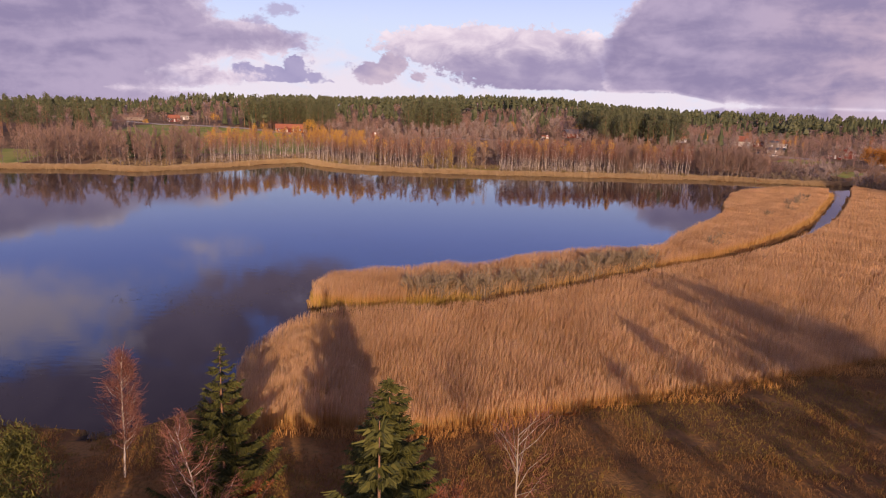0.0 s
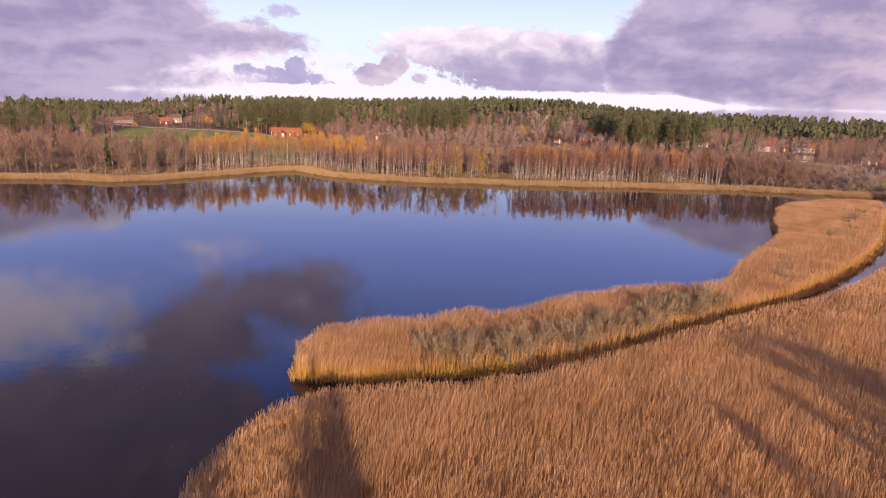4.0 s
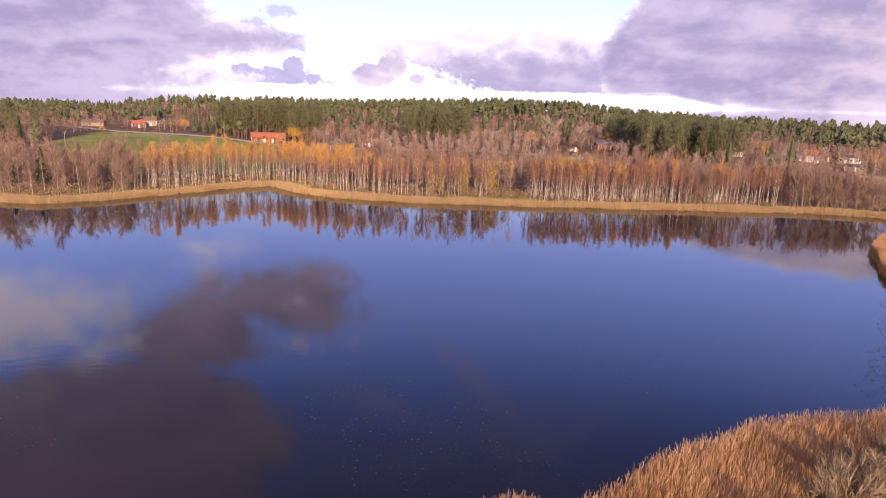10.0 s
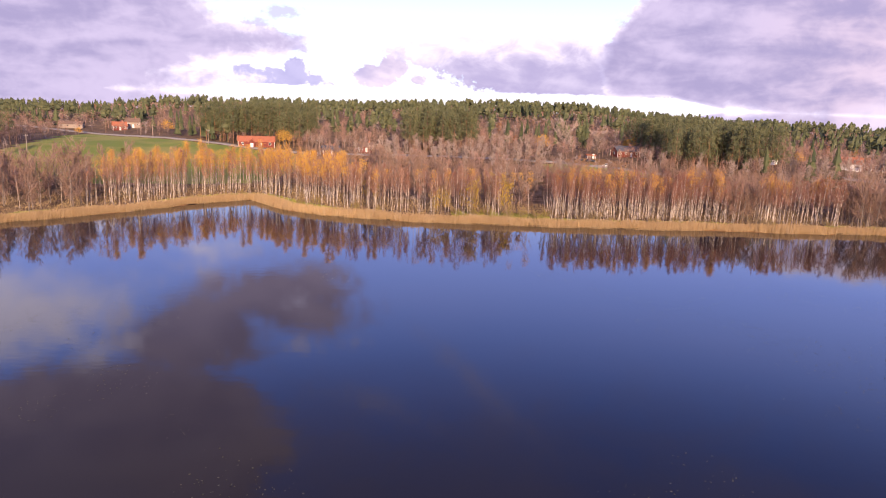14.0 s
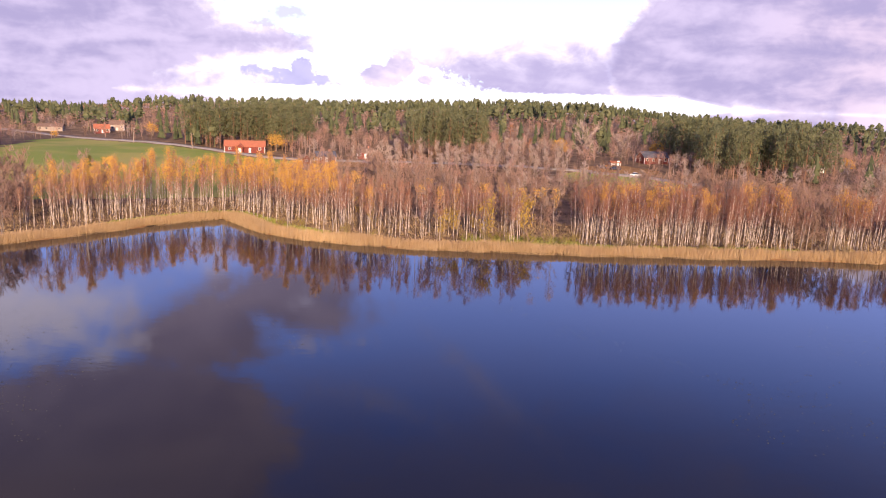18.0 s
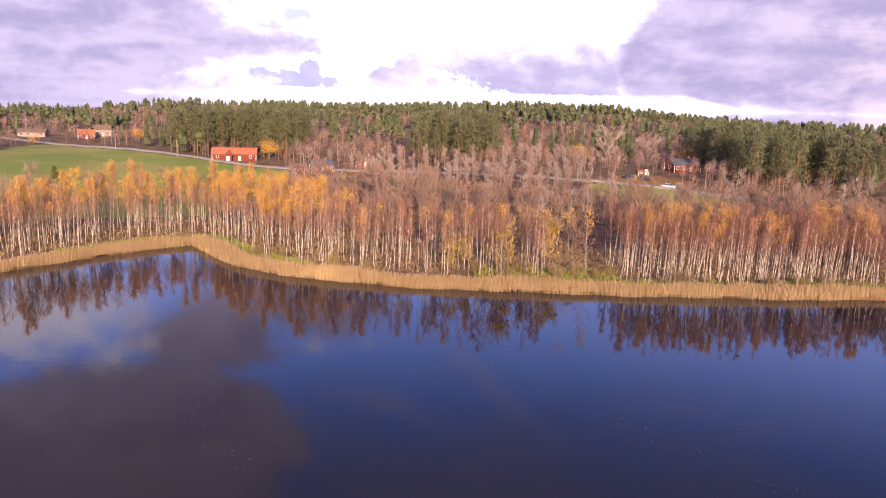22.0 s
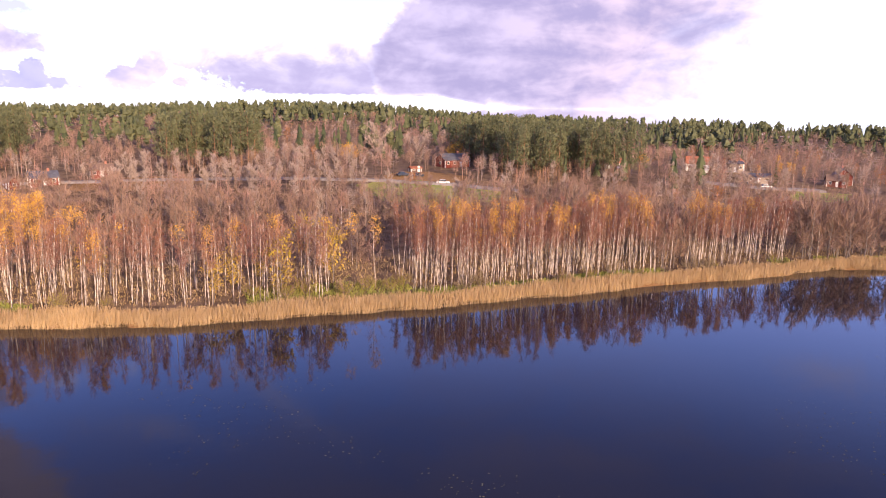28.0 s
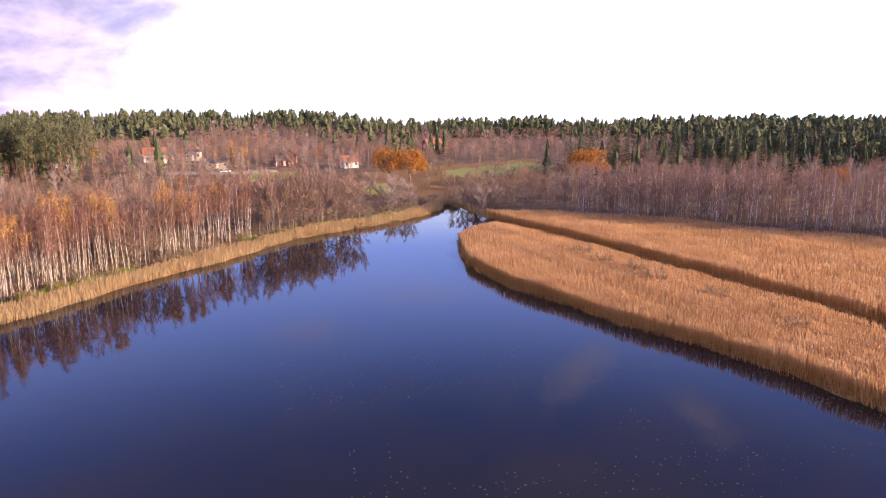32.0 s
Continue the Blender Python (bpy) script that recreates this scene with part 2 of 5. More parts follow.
BIRCH_BARK = bark("birch_bark", (0.16, 0.115, 0.09), (0.54, 0.45, 0.375), 3.5, 0.40, 0.58)
GREY_BARK = bark("grey_bark", (0.11, 0.085, 0.07), (0.25, 0.20, 0.165), 4.0, 0.35, 0.65)
PINE_BARK = bark("pine_bark", (0.12, 0.07, 0.045), (0.34, 0.17, 0.08), 3.0, 0.35, 0.65)
BIRCH_TWIG = foliage("birch_twigs", (0.25, 0.118, 0.078), (0.48, 0.26, 0.165))
DARK_TWIG = foliage("dark_birch_twigs", (0.185, 0.080, 0.058), (0.36, 0.175, 0.12))
WOODS_TWIG = foliage("birch_wood_twigs", (0.26, 0.145, 0.110), (0.48, 0.295, 0.225))
PURPLE_TWIG = foliage("purple_birch_twigs", (0.175, 0.098, 0.088), (0.34, 0.205, 0.175))
BIRCH_LEAF = foliage("birch_leaves_gold", (0.50, 0.26, 0.045), (0.78, 0.46, 0.09))
BIRCH_RUST = foliage("birch_leaves_rust", (0.28, 0.10, 0.03), (0.46, 0.19, 0.05))
ALDER_TWIG = foliage("alder_twigs", (0.19, 0.118, 0.086), (0.40, 0.255, 0.185))
PALE_TWIG = foliage("pale_twigs", (0.28, 0.205, 0.165), (0.48, 0.37, 0.30))
NEEDLE = foliage("spruce_needles", (0.050, 0.066, 0.035), (0.160, 0.168, 0.075), thin=0.25)
PINE_NEEDLE = foliage("pine_needles", (0.080, 0.092, 0.048), (0.25, 0.245, 0.118), thin=0.25)
WILLOW_TWIG = foliage("willow_twigs", (0.22, 0.160, 0.095), (0.42, 0.32, 0.195))
BUSH_GOLD = foliage("yellow_green_leaves", (0.34, 0.24, 0.04), (0.60, 0.40, 0.08))
# near-shore needles: the low sun's yellow cast is put into the base colour
SUNLIT_NEEDLE = foliage("sunlit_needles", (0.045, 0.052, 0.015), (0.21, 0.185, 0.042))
SHORE_TWIG = foliage("red_birch_twigs", (0.17, 0.065, 0.045), (0.34, 0.15, 0.10))
SHRUB_LEAF = foliage("red_brown_leaves", (0.20, 0.06, 0.025), (0.42, 0.15, 0.05))
PALE_BARK = bark("pale_bark", (0.20, 0.145, 0.10), (0.40, 0.32, 0.24), 4.0, 0.3, 0.6)
OAK_LEAF = foliage("oak_leaves", (0.32, 0.125, 0.024), (0.54, 0.245, 0.048))
BUSH_LEAF = foliage("willow_leaves", (0.20, 0.16, 0.045), (0.40, 0.32, 0.08))
REED = reed("reed_straw", ((0.48, 0.27, 0.085), (0.80, 0.50, 0.19)), ((0.46, 0.255, 0.118), (0.86, 0.56, 0.29)), 1.4, 2.3)
SEDGE = foliage("sedge", (0.24, 0.115, 0.04), (0.50, 0.27, 0.085), spread=0.3, thin=0.35)
GREEN_SEDGE = foliage("olive_sedge", (0.17, 0.115, 0.028), (0.40, 0.25, 0.055), spread=0.3, thin=0.35)
OCHRE = foliage("ochre_sedge", (0.42, 0.20, 0.055), (0.66, 0.36, 0.11), thin=0.4)
SPIT_SEDGE = foliage("spit_sedge", (0.30, 0.18, 0.03), (0.56, 0.37, 0.08))
DRY_GRASS = foliage("withered_grass", (0.30, 0.20, 0.085), (0.52, 0.37, 0.17))
BANK_GRASS = foliage("bank_grass", (0.17, 0.20, 0.04), (0.38, 0.35, 0.09))
WEED = foliage("olive_weed", (0.10, 0.088, 0.04), (0.23, 0.20, 0.085))
PAD = foliage("floating_leaf", (0.07, 0.07, 0.04), (0.21, 0.20, 0.14))
FRINGE = foliage("shore_reed_straw", (0.42, 0.285, 0.145), (0.66, 0.48, 0.27), spread=0.3, thin=0.3)


def paint_ground(n, s):
    p = place(n)
    big, mid, small = n.noise(p, 0.03, 4), n.noise(p, 0.25, 5), n.noise(p, 2.5, 4)
    forest = n.mix(n.step(mid, 0.35, 0.65), (0.13, 0.085, 0.055), (0.25, 0.165, 0.10))
    forest = n.mix(n.step(small, 0.45, 0.75, 0.0, 0.5), forest, (0.29, 0.20, 0.10))
    straw = n.mix(n.step(small, 0.3, 0.7), (0.22, 0.115, 0.045), (0.42, 0.25, 0.11))
    meadow = n.mix(n.step(big, 0.4, 0.6), (0.24, 0.30, 0.065), (0.37, 0.345, 0.10))
    meadow = n.mix(n.step(mid, 0.5, 0.8, 0.0, 0.6), meadow, (0.33, 0.25, 0.10))
    sedge = n.mix(n.step(mid, 0.35, 0.65), (0.20, 0.095, 0.035), (0.34, 0.175, 0.055))
    sedge = n.mix(n.step(small, 0.45, 0.7, 0.0, 0.6), sedge, (0.14, 0.10, 0.03))
    mud = n.mix(n.step(small, 0.3, 0.7), (0.020, 0.015, 0.010), (0.045, 0.034, 0.022))
    col = forest
    for name, tone in (("straw", straw), ("meadow", meadow), ("sedge", sedge), ("mud", mud)):
        a = n.node("ShaderNodeAttribute", attribute_name=name)
        edge = n.math("ADD", a.outputs["Fac"], n.math("MULTIPLY", n.math("SUBTRACT", mid, 0.5), 0.5))
        col = n.mix(n.step(edge, 0.35, 0.65), col, tone)
    n.link(col, s.inputs["Base Color"])
    s.inputs["Roughness"].default_value = 0.95
    s.inputs["Specular IOR Level"].default_value = 0.1
    bumped(n, s, small, 0.6, 0.3)


GROUND = material("ground", paint_ground)


def paint_water(n, s):
    p = place(n)
    s.inputs["Base Color"].default_value = (0.008, 0.009, 0.014, 1)
    n.link(n.mix(n.step(n.noise(p, 0.02, 3), 0.35, 0.7), (0.006, 0.007, 0.016), (0.016, 0.013, 0.014)), s.inputs["Base Color"])
    s.inputs["IOR"].default_value = 1.36
    n.link(n.step(n.noise(p, 0.012, 3), 0.35, 0.65, 0.012, 0.045), s.inputs["Roughness"])
    bumped(n, s, n.noise(n.vec("MULTIPLY", p, (0.5, 1.0, 1.0)), 0.8, 3), 0.018, 0.3)


WATER = material("lake_water", paint_water)


# ---- the plan, in metres: shores and edges ----
FAR_SHORE = [(-430, 215), (-300, 258), (-200, 276), (-150, 285), (-125, 289), (-108, 285), (-92, 297), (-78, 313), (-67, 327), (-59, 336), (-54, 339),
             (-47, 331), (-40, 322), (-27, 314), (-5, 309), (23, 307.5), (46, 307.5), (65, 308), (80, 310), (103, 309), (125, 311), (138, 308), (150, 303), (165, 301), (178, 301), (188, 303)]
BED_EDGE = [(186, 299), (176, 288), (166, 274), (157, 258), (145, 240), (131, 219), (117, 199), (100, 179), (82, 161), (66, 147.5), (52, 139.5), (36, 128),
            (22, 117), (13, 111.5), (6, 109.5), (-3, 108), (-9, 107), (-14, 102), (-17.5, 91), (-17, 83)]
NEAR_SHORE = [(-22, 74.5), (-27, 72), (-37, 74.5), (-60, 73), (-110, 64), (-250, 45), (-430, 60)]
SPIT = [(-13.5, 114), (-6, 113), (3, 115), (9, 116), (15, 119), (25, 124), (37, 133), (49, 141.5), (64, 153), (76, 163.5), (95, 183), (111, 202), (125, 223), (139, 243), (150, 261), (156, 272),
        (150, 275), (139, 274), (120, 262), (108, 248), (103, 237), (97, 227), (92, 214), (87, 204), (80, 194), (70, 181), (60, 167), (55, 158), (49, 153.5), (42, 152.5), (35, 151.5), (28, 147), (22, 143.5), (16, 138),
        (11, 134.5), (8, 136.5), (5, 135), (2, 131.5), (-7, 130), (-12, 127), (-14.5, 120)]
LAKE = FAR_SHORE + BED_EDGE + NEAR_SHORE
BED_LAND = [(-17, 83), (-15, 77), (-13, 73), (-7, 73), (3, 72), (11, 74.5), (21, 78), (31, 81), (46, 86), (61, 92), (90, 104), (130, 122), (165, 150), (172, 190), (174, 206), (175, 220), (180, 236), (177, 262), (173, 284), (186, 299)]
BED = BED_EDGE[1:] + BED_LAND[1:]
FIELD = [(-178, 420), (-152, 385), (-110, 350), (-62, 372), (-52, 400), (-57, 461), (-80, 471), (-110, 491), (-150, 517), (-204, 549)]
EAST_MEADOW = [(236, 316), (262, 310), (300, 304), (306, 320), (280, 336), (262, 344), (244, 334)]
YARD_GRASS = [(190, 386), (208, 379), (231, 397), (215, 407)]
SHORE_GRASS = [(192, 338), (197, 328), (215, 339), (210, 350)]
EAST_GRASS = [(188, 316), (200, 303), (262, 292), (305, 300), (312, 330), (280, 356), (244, 368), (214, 372), (196, 350)]
WEST_MEADOW = [(-300, 285), (-160, 293), (-166, 350), (-300, 350)]
ROAD = [(-330, 612), (-260, 583), (-204, 554), (-150, 522), (-110, 496), (-80, 476), (-57, 466), (-28, 459), (0, 452), (33, 442), (66, 430), (84, 420), (100, 407)]
GLADE = [(-36, 462), (-38, 446), (-6, 438), (8, 446), (0, 460), (-20, 468)]
STRIP = [(50, 428), (52, 402), (70, 390), (90, 398), (96, 412), (74, 432)]
YARDS = [(-45, 456, 10), (-30, 470, 7), (78, 438, 11), (98, 461, 11), (163, 447, 8), (201, 447, 10), (209, 421, 13), (222, 450, 9), (246, 417, 13), (254, 387, 10), (-87, 488, 15), (-230, 588, 16), (-194, 580, 16), (206, 342, 11), (228, 335, 12), (367, 410, 10), (232, 395, 14)]


def inside(px, py, poly):
    """Which of the points lie in the polygon."""
    hit = np.zeros(np.shape(px), bool)
    for (x0, y0), (x1, y1) in zip(poly, poly[1:] + poly[:1]):
        if y0 != y1:
            hit ^= ((y0 > py) != (y1 > py)) & (px < (x1 - x0) * (py - y0) / (y1 - y0) + x0)
    return hit


def away(px, py, line, closed=False):
    """Distance of the points from a line of straight pieces."""
    best = np.full(np.shape(px), 1e9)
    for (x0, y0), (x1, y1) in zip(line, line[1:] + line[:1] if closed else line[1:]):
        ux, uy = x1 - x0, y1 - y0
        k = np.clip(((px - x0) * ux + (py - y0) * uy) / (ux * ux + uy * uy), 0, 1)
        best = np.minimum(best, np.hypot(px - x0 - k * ux, py - y0 - k * uy))
    return best


def smooth(v, a, b):
    k = np.clip((v - a) / (b - a), 0, 1)
    return k * k * (3 - 2 * k)


def waves(x, y):
    return np.sin(x * 0.031 + 1.3) * np.cos(y * 0.027 + 0.4) + 0.5 * np.sin(x * 0.083 + y * 0.061) + 0.25 * np.sin(x * 0.21 - y * 0.17)


def brow(x, y):
    """How far off the land begins to fall away again, by bearing."""
    return 560 + 330 * smooth(np.arctan2(x - 40, y - 200), 1.1, 0.35)


def terrain(x, y):
    """Height of the ground."""
    x, y = np.asarray(x, float), np.asarray(y, float)
    lake, spit, bed = inside(x, y, LAKE), inside(x, y, SPIT), inside(x, y, BED)
    d = away(x, y, LAKE, True)
    wet = lake & ~spit
    to_spit = away(x, y, SPIT, True)
    north = smooth(y - 0.55 * (x - 120) * (x > 120), 290, 420)
    rise = 0.25 + 0.05 * np.minimum(d, 8) + north * (0.72 + 0.5 * smooth(x, -100, 100) - 0.45 * smooth(x, 150, 260)) * (7.0 * smooth(d, 8, 170) + 6.0 * smooth(d, 200, 560) * smooth(x, -450, -160)) + (1 - north) * (1.6 * smooth(d, 10, 60) + 2.0 * smooth(d, 150, 500))
    rise = rise + 0.35 * waves(x, y) * smooth(d, 15, 80)
    far = np.hypot(x - 40, y - 200)
    turn = np.arctan2(x, y - 200)
    rise = rise + 5.5 * smooth(far, 280, 560) * smooth(turn, -0.52, -0.34) * smooth(-turn, -0.52, -0.22)
    rise = rise + 1.5 * np.exp(-((x - 430) ** 2 + (y - 225) ** 2) / 110.0 ** 2)
    rise = rise - 0.06 * np.maximum(far - brow(x, y), 0)
    z = np.where(wet, -np.minimum(1.6, 0.12 + 0.12 * np.minimum(d, to_spit)), rise)
    z = np.where(bed, 0.10 + 0.05 * waves(x * 3, y * 3), z)
    z = np.where(spit & lake, 0.12 + 0.06 * waves(x * 3, y * 3), z)
    return z


def spaced(low, high, step, reach):
    mid = list(np.arange(low, high + step, step))
    out, gap, at = [], step, mid[-1]
    while at < reach:
        gap *= 1.22
        at += gap
        out.append(at)
    back, gap, at = [], step, low
    while at > -reach:
        gap *= 1.22
        at -= gap
        back.append(at)
    return np.array(back[::-1] + mid + out)


def mesh_object(name, verts, faces, mat, parent=None, smooth_it=False):
    """One mesh from arrays of places and of equal-sided faces."""
    verts, faces = np.asarray(verts, np.float32), np.asarray(faces, np.int32)
    me = bpy.data.meshes.new(name)
    side = faces.shape[1]
    me.vertices.add(len(verts))
    me.vertices.foreach_set("co", verts.ravel())
    me.loops.add(faces.size)
    me.loops.foreach_set("vertex_index", faces.ravel())
    me.polygons.add(len(faces))
    me.polygons.foreach_set("loop_start", np.arange(0, faces.size, side, dtype=np.int32))
    me.polygons.foreach_set("use_smooth", np.full(len(faces), smooth_it))
    me.update(calc_edges=True)
    me.materials.append(mat)
    ob = new(name, me)
    ob.parent = parent
    return ob


def build_ground():
    xs, ys = spaced(-170, 235, 2.7, 4600), spaced(40, 560, 2.7, 4600)
    gx, gy = np.meshgrid(xs, ys)
    z = terrain(gx.ravel(), gy.ravel())
    verts = np.stack([gx.ravel(), gy.ravel(), z], 1)
    w_, h_ = len(xs), len(ys)
    i = (np.arange(h_ - 1)[:, None] * w_ + np.arange(w_ - 1)).ravel()
    ob = mesh_object("ground", verts, np.stack([i, i + 1, i + 1 + w_, i + w_], 1), GROUND, None, True)
    x, y = verts[:, 0], verts[:, 1]
    lake, spit, bed = inside(x, y, LAKE), inside(x, y, SPIT), inside(x, y, BED)
    d = away(x, y, LAKE, True)
    masks = {"straw": inside(x, y, EAST_GRASS) | inside(x, y, GLADE) | (np.hypot(x - 78, y - 438) < 14) | bed | (spit & lake) | (~lake & (d < 5) & (y > 200)),
             "meadow": inside(x, y, FIELD) | inside(x, y, STRIP) | inside(x, y, WEST_MEADOW) | (~lake & (d > 5) & (d < 10) & (y > 250) & (waves(x * 2, y) > 0.1)) | inside(x, y, EAST_MEADOW) | inside(x, y, YARD_GRASS) | inside(x, y, SHORE_GRASS),
             "sedge": (~lake & ~bed & (y < 150)), "mud": lake & ~spit}
    for name, mask in masks.items():
        ob.data.attributes.new(name, "FLOAT", "POINT").data.foreach_set("value", mask.astype(np.float32))
    tagged(ob, "uneven ground of meadow, sedge, reed mud and forest floor", "ground", kind="structure")


def build_water():
    bm = bmesh.new()
    lo = [bm.verts.new((x, y, 0)) for x, y in [(-440, 30), (200, 30), (200, 345), (-440, 345)]]
    bm.faces.new(lo)
    me = bpy.data.meshes.new("water")
    bm.to_mesh(me)
    bm.free()
    me.materials.append(WATER)
    tagged(new("water", me), "calm dark blue lake water mirroring clouds and woods", "water", kind="structure")


build_ground()
build_water()


# ---- plants: how each kind grows ----
def tube(points, radii, sides=5):
    """A tapered tube through the points: places and four-sided faces."""
    points = np.asarray(points, float)
    n = len(points)
    along = np.gradient(points, axis=0)
    along /= np.linalg.norm(along, axis=1)[:, None] + 1e-9
    side = np.cross(along, (0.31, 0.95, 0.05))
    side /= np.linalg.norm(side, axis=1)[:, None] + 1e-9
    up = np.cross(along, side)
    a = np.linspace(0, 2 * np.pi, sides, endpoint=False)
    rings = points[:, None] + np.asarray(radii)[:, None, None] * (np.cos(a)[None, :, None] * side[:, None] + np.sin(a)[None, :, None] * up[:, None])
    i, j = np.meshgrid(np.arange(n - 1), np.arange(sides), indexing="ij")
    k = (j + 1) % sides
    faces = np.stack([i * sides + j, i * sides + k, (i + 1) * sides + k, (i + 1) * sides + j], -1).reshape(-1, 4)
    return rings.reshape(-1, 3), faces


def strips(base, way, length, wide, rng, taper=0.35, sag=0.0):
    """Thin four-sided blades that start at base and run along way."""
    base, way = np.asarray(base, float), np.asarray(way, float)
    n = len(base)
    way = way / (np.linalg.norm(way, axis=1)[:, None] + 1e-9)
    side = np.cross(way, rng.normal(size=(n, 3)))
    side /= np.linalg.norm(side, axis=1)[:, None] + 1e-9
    length, wide = np.broadcast_to(length, n)[:, None], np.broadcast_to(wide, n)[:, None]
    tip = base + way * length - np.array((0, 0, 1.0)) * sag * length
    verts = np.stack([base - side * wide / 2, base + side * wide / 2, tip + side * wide / 2 * taper, tip - side * wide / 2 * taper], 1).reshape(-1, 3)
    return verts, np.arange(4 * n).reshape(-1, 4)


def joined(pieces):
    verts, faces, at = [], [], 0
    for v, f in pieces:
        verts.append(v)
        faces.append(np.asarray(f) + at)
        at += len(v)
    return np.concatenate(verts), np.concatenate(faces)


def stem(h, r, bend, rng, steps=7, taper=0.8):
    t = np.linspace(0, 1, steps)
    drift = np.cumsum(rng.normal(0, bend, (steps, 2)), axis=0) * h / steps
    drift -= drift[0]
    pts = np.stack([drift[:, 0], drift[:, 1], t * h], 1)
    pts[0, 2] -= 0.3
    return pts, r * (1 - t) ** taper + 0.012


def birch(seed, h=15.0, leaf=0.5, low=0.42, wide=1.35, twigs=420, lean=0.0, limbs=12, fine=1.0):
    """Trunk with limbs, a cloud of fine hanging twigs, and what leaves are left at the top."""
    rng = np.random.default_rng(seed)
    pts, rad = stem(h, 0.0072 * h, 0.05, rng, 7, 0.55)
    pts[:, 0] += lean * (pts[:, 2].clip(0) / h) ** 1.5 * h
    at = lambda k: np.stack([np.interp(k, np.linspace(0, 1, len(pts)), pts[:, c]) for c in range(3)], -1)
    wood = [tube(pts, rad, 6)]
    ends = []
    for k in np.linspace(low * 0.85, 0.93, limbs):
        p, a = at(k), rng.uniform(0, 6.28)
        reach = wide * rng.uniform(0.7, 1.15) * (1.22 - k) * 1.6
        q = p + np.array((math.cos(a) * reach, math.sin(a) * reach, reach * rng.uniform(1.0, 1.8)))
        m = (p + q) / 2 + np.array((math.cos(a), math.sin(a), -0.3)) * reach * 0.18
        wood.append(tube([p, m, q], [0.030, 0.020, 0.008], 3))
        ends += [(p, m), (m, q)]
    s = rng.integers(0, len(ends), twigs)
    f = rng.uniform(0, 1.15, twigs)[:, None]
    a0, b0 = np.array([e[0] for e in ends])[s], np.array([e[1] for e in ends])[s]
    start = a0 + (b0 - a0) * f + rng.normal(0, 0.16, (twigs, 3))
    out = start - at(0.7)
    way = np.stack([out[:, 0] * 0.5, out[:, 1] * 0.5, np.full(twigs, 0.75)], 1) + rng.normal(0, 0.55, (twigs, 3))
    spray = strips(start, way, rng.uniform(0.45, 1.0, twigs), rng.uniform(0.030, 0.062, twigs) * fine, rng, 0.4, 0.15)
    n = int(760 * leaf)
    crown = None
    if n:
        top = np.stack([np.interp(1 - 0.36 * rng.beta(1.2, 2.0, n), np.linspace(0, 1, len(pts)), pts[:, c]) for c in range(3)], -1)
        top += rng.normal(0, 1, (n, 3)) * np.array((0.55, 0.55, 0.5))
        crown = strips(top, rng.normal(0, 1, (n, 3)), rng.uniform(0.11, 0.22, n), rng.uniform(0.09, 0.16, n), rng, 0.7)
    return joined(wood), spray, crown


def alder(seed, h=11.0, wide=2.3, twigs=620, low=0.18, leaf=0.0, fine=1.0):
    """Grey trunk, rising limbs and a rounded, open crown of bare twigs."""
    rng = np.random.default_rng(seed)
    pts, rad = stem(h * 0.9, 0.011 * h, 0.07, rng)
    at = lambda k: np.stack([np.interp(k, np.linspace(0, 1, len(pts)), pts[:, c]) for c in range(3)], -1)
    wood, ends = [tube(pts, rad, 5)], []
    for k in np.linspace(low, 0.92, 15):
        p, a = at(k), rng.uniform(0, 6.28)
        reach = wide * rng.uniform(0.7, 1.1) * math.sqrt(max(0.15, 1 - ((k - 0.5) / 0.62) ** 2))
        q = p + np.array((math.cos(a) * reach, math.sin(a) * reach, reach * rng.uniform(0.7, 1.5)))
        m = (p + q) / 2 + rng.normal(0, 0.15, 3)
        wood.append(tube([p, m, q], [0.05, 0.032, 0.012], 3))
        ends += [(p, m), (m, q), (m, q)]
    s = rng.integers(0, len(ends), twigs)
    a0, b0 = np.array([e[0] for e in ends])[s], np.array([e[1] for e in ends])[s]
    start = a0 + (b0 - a0) * rng.uniform(0.1, 1.1, twigs)[:, None] + rng.normal(0, 0.25, (twigs, 3))
    out = start - np.array((0, 0, h * 0.45))
    way = out / (np.linalg.norm(out, axis=1)[:, None] + 1e-6) * 0.8 + np.array((0, 0, 0.45)) + rng.normal(0, 0.5, (twigs, 3))
    spray = strips(start, way, rng.uniform(0.55, 1.35, twigs), rng.uniform(0.065, 0.145, twigs) * fine, rng, 0.35)
    crown = None
    n = int(500 * leaf)
    if n:
        pick = rng.integers(0, twigs, n)
        crown = strips(start[pick] + rng.normal(0, 0.3, (n, 3)), rng.normal(0, 1, (n, 3)), rng.uniform(0.18, 0.4, n), rng.uniform(0.15, 0.3, n), rng, 0.7)
    return joined(wood), spray, crown


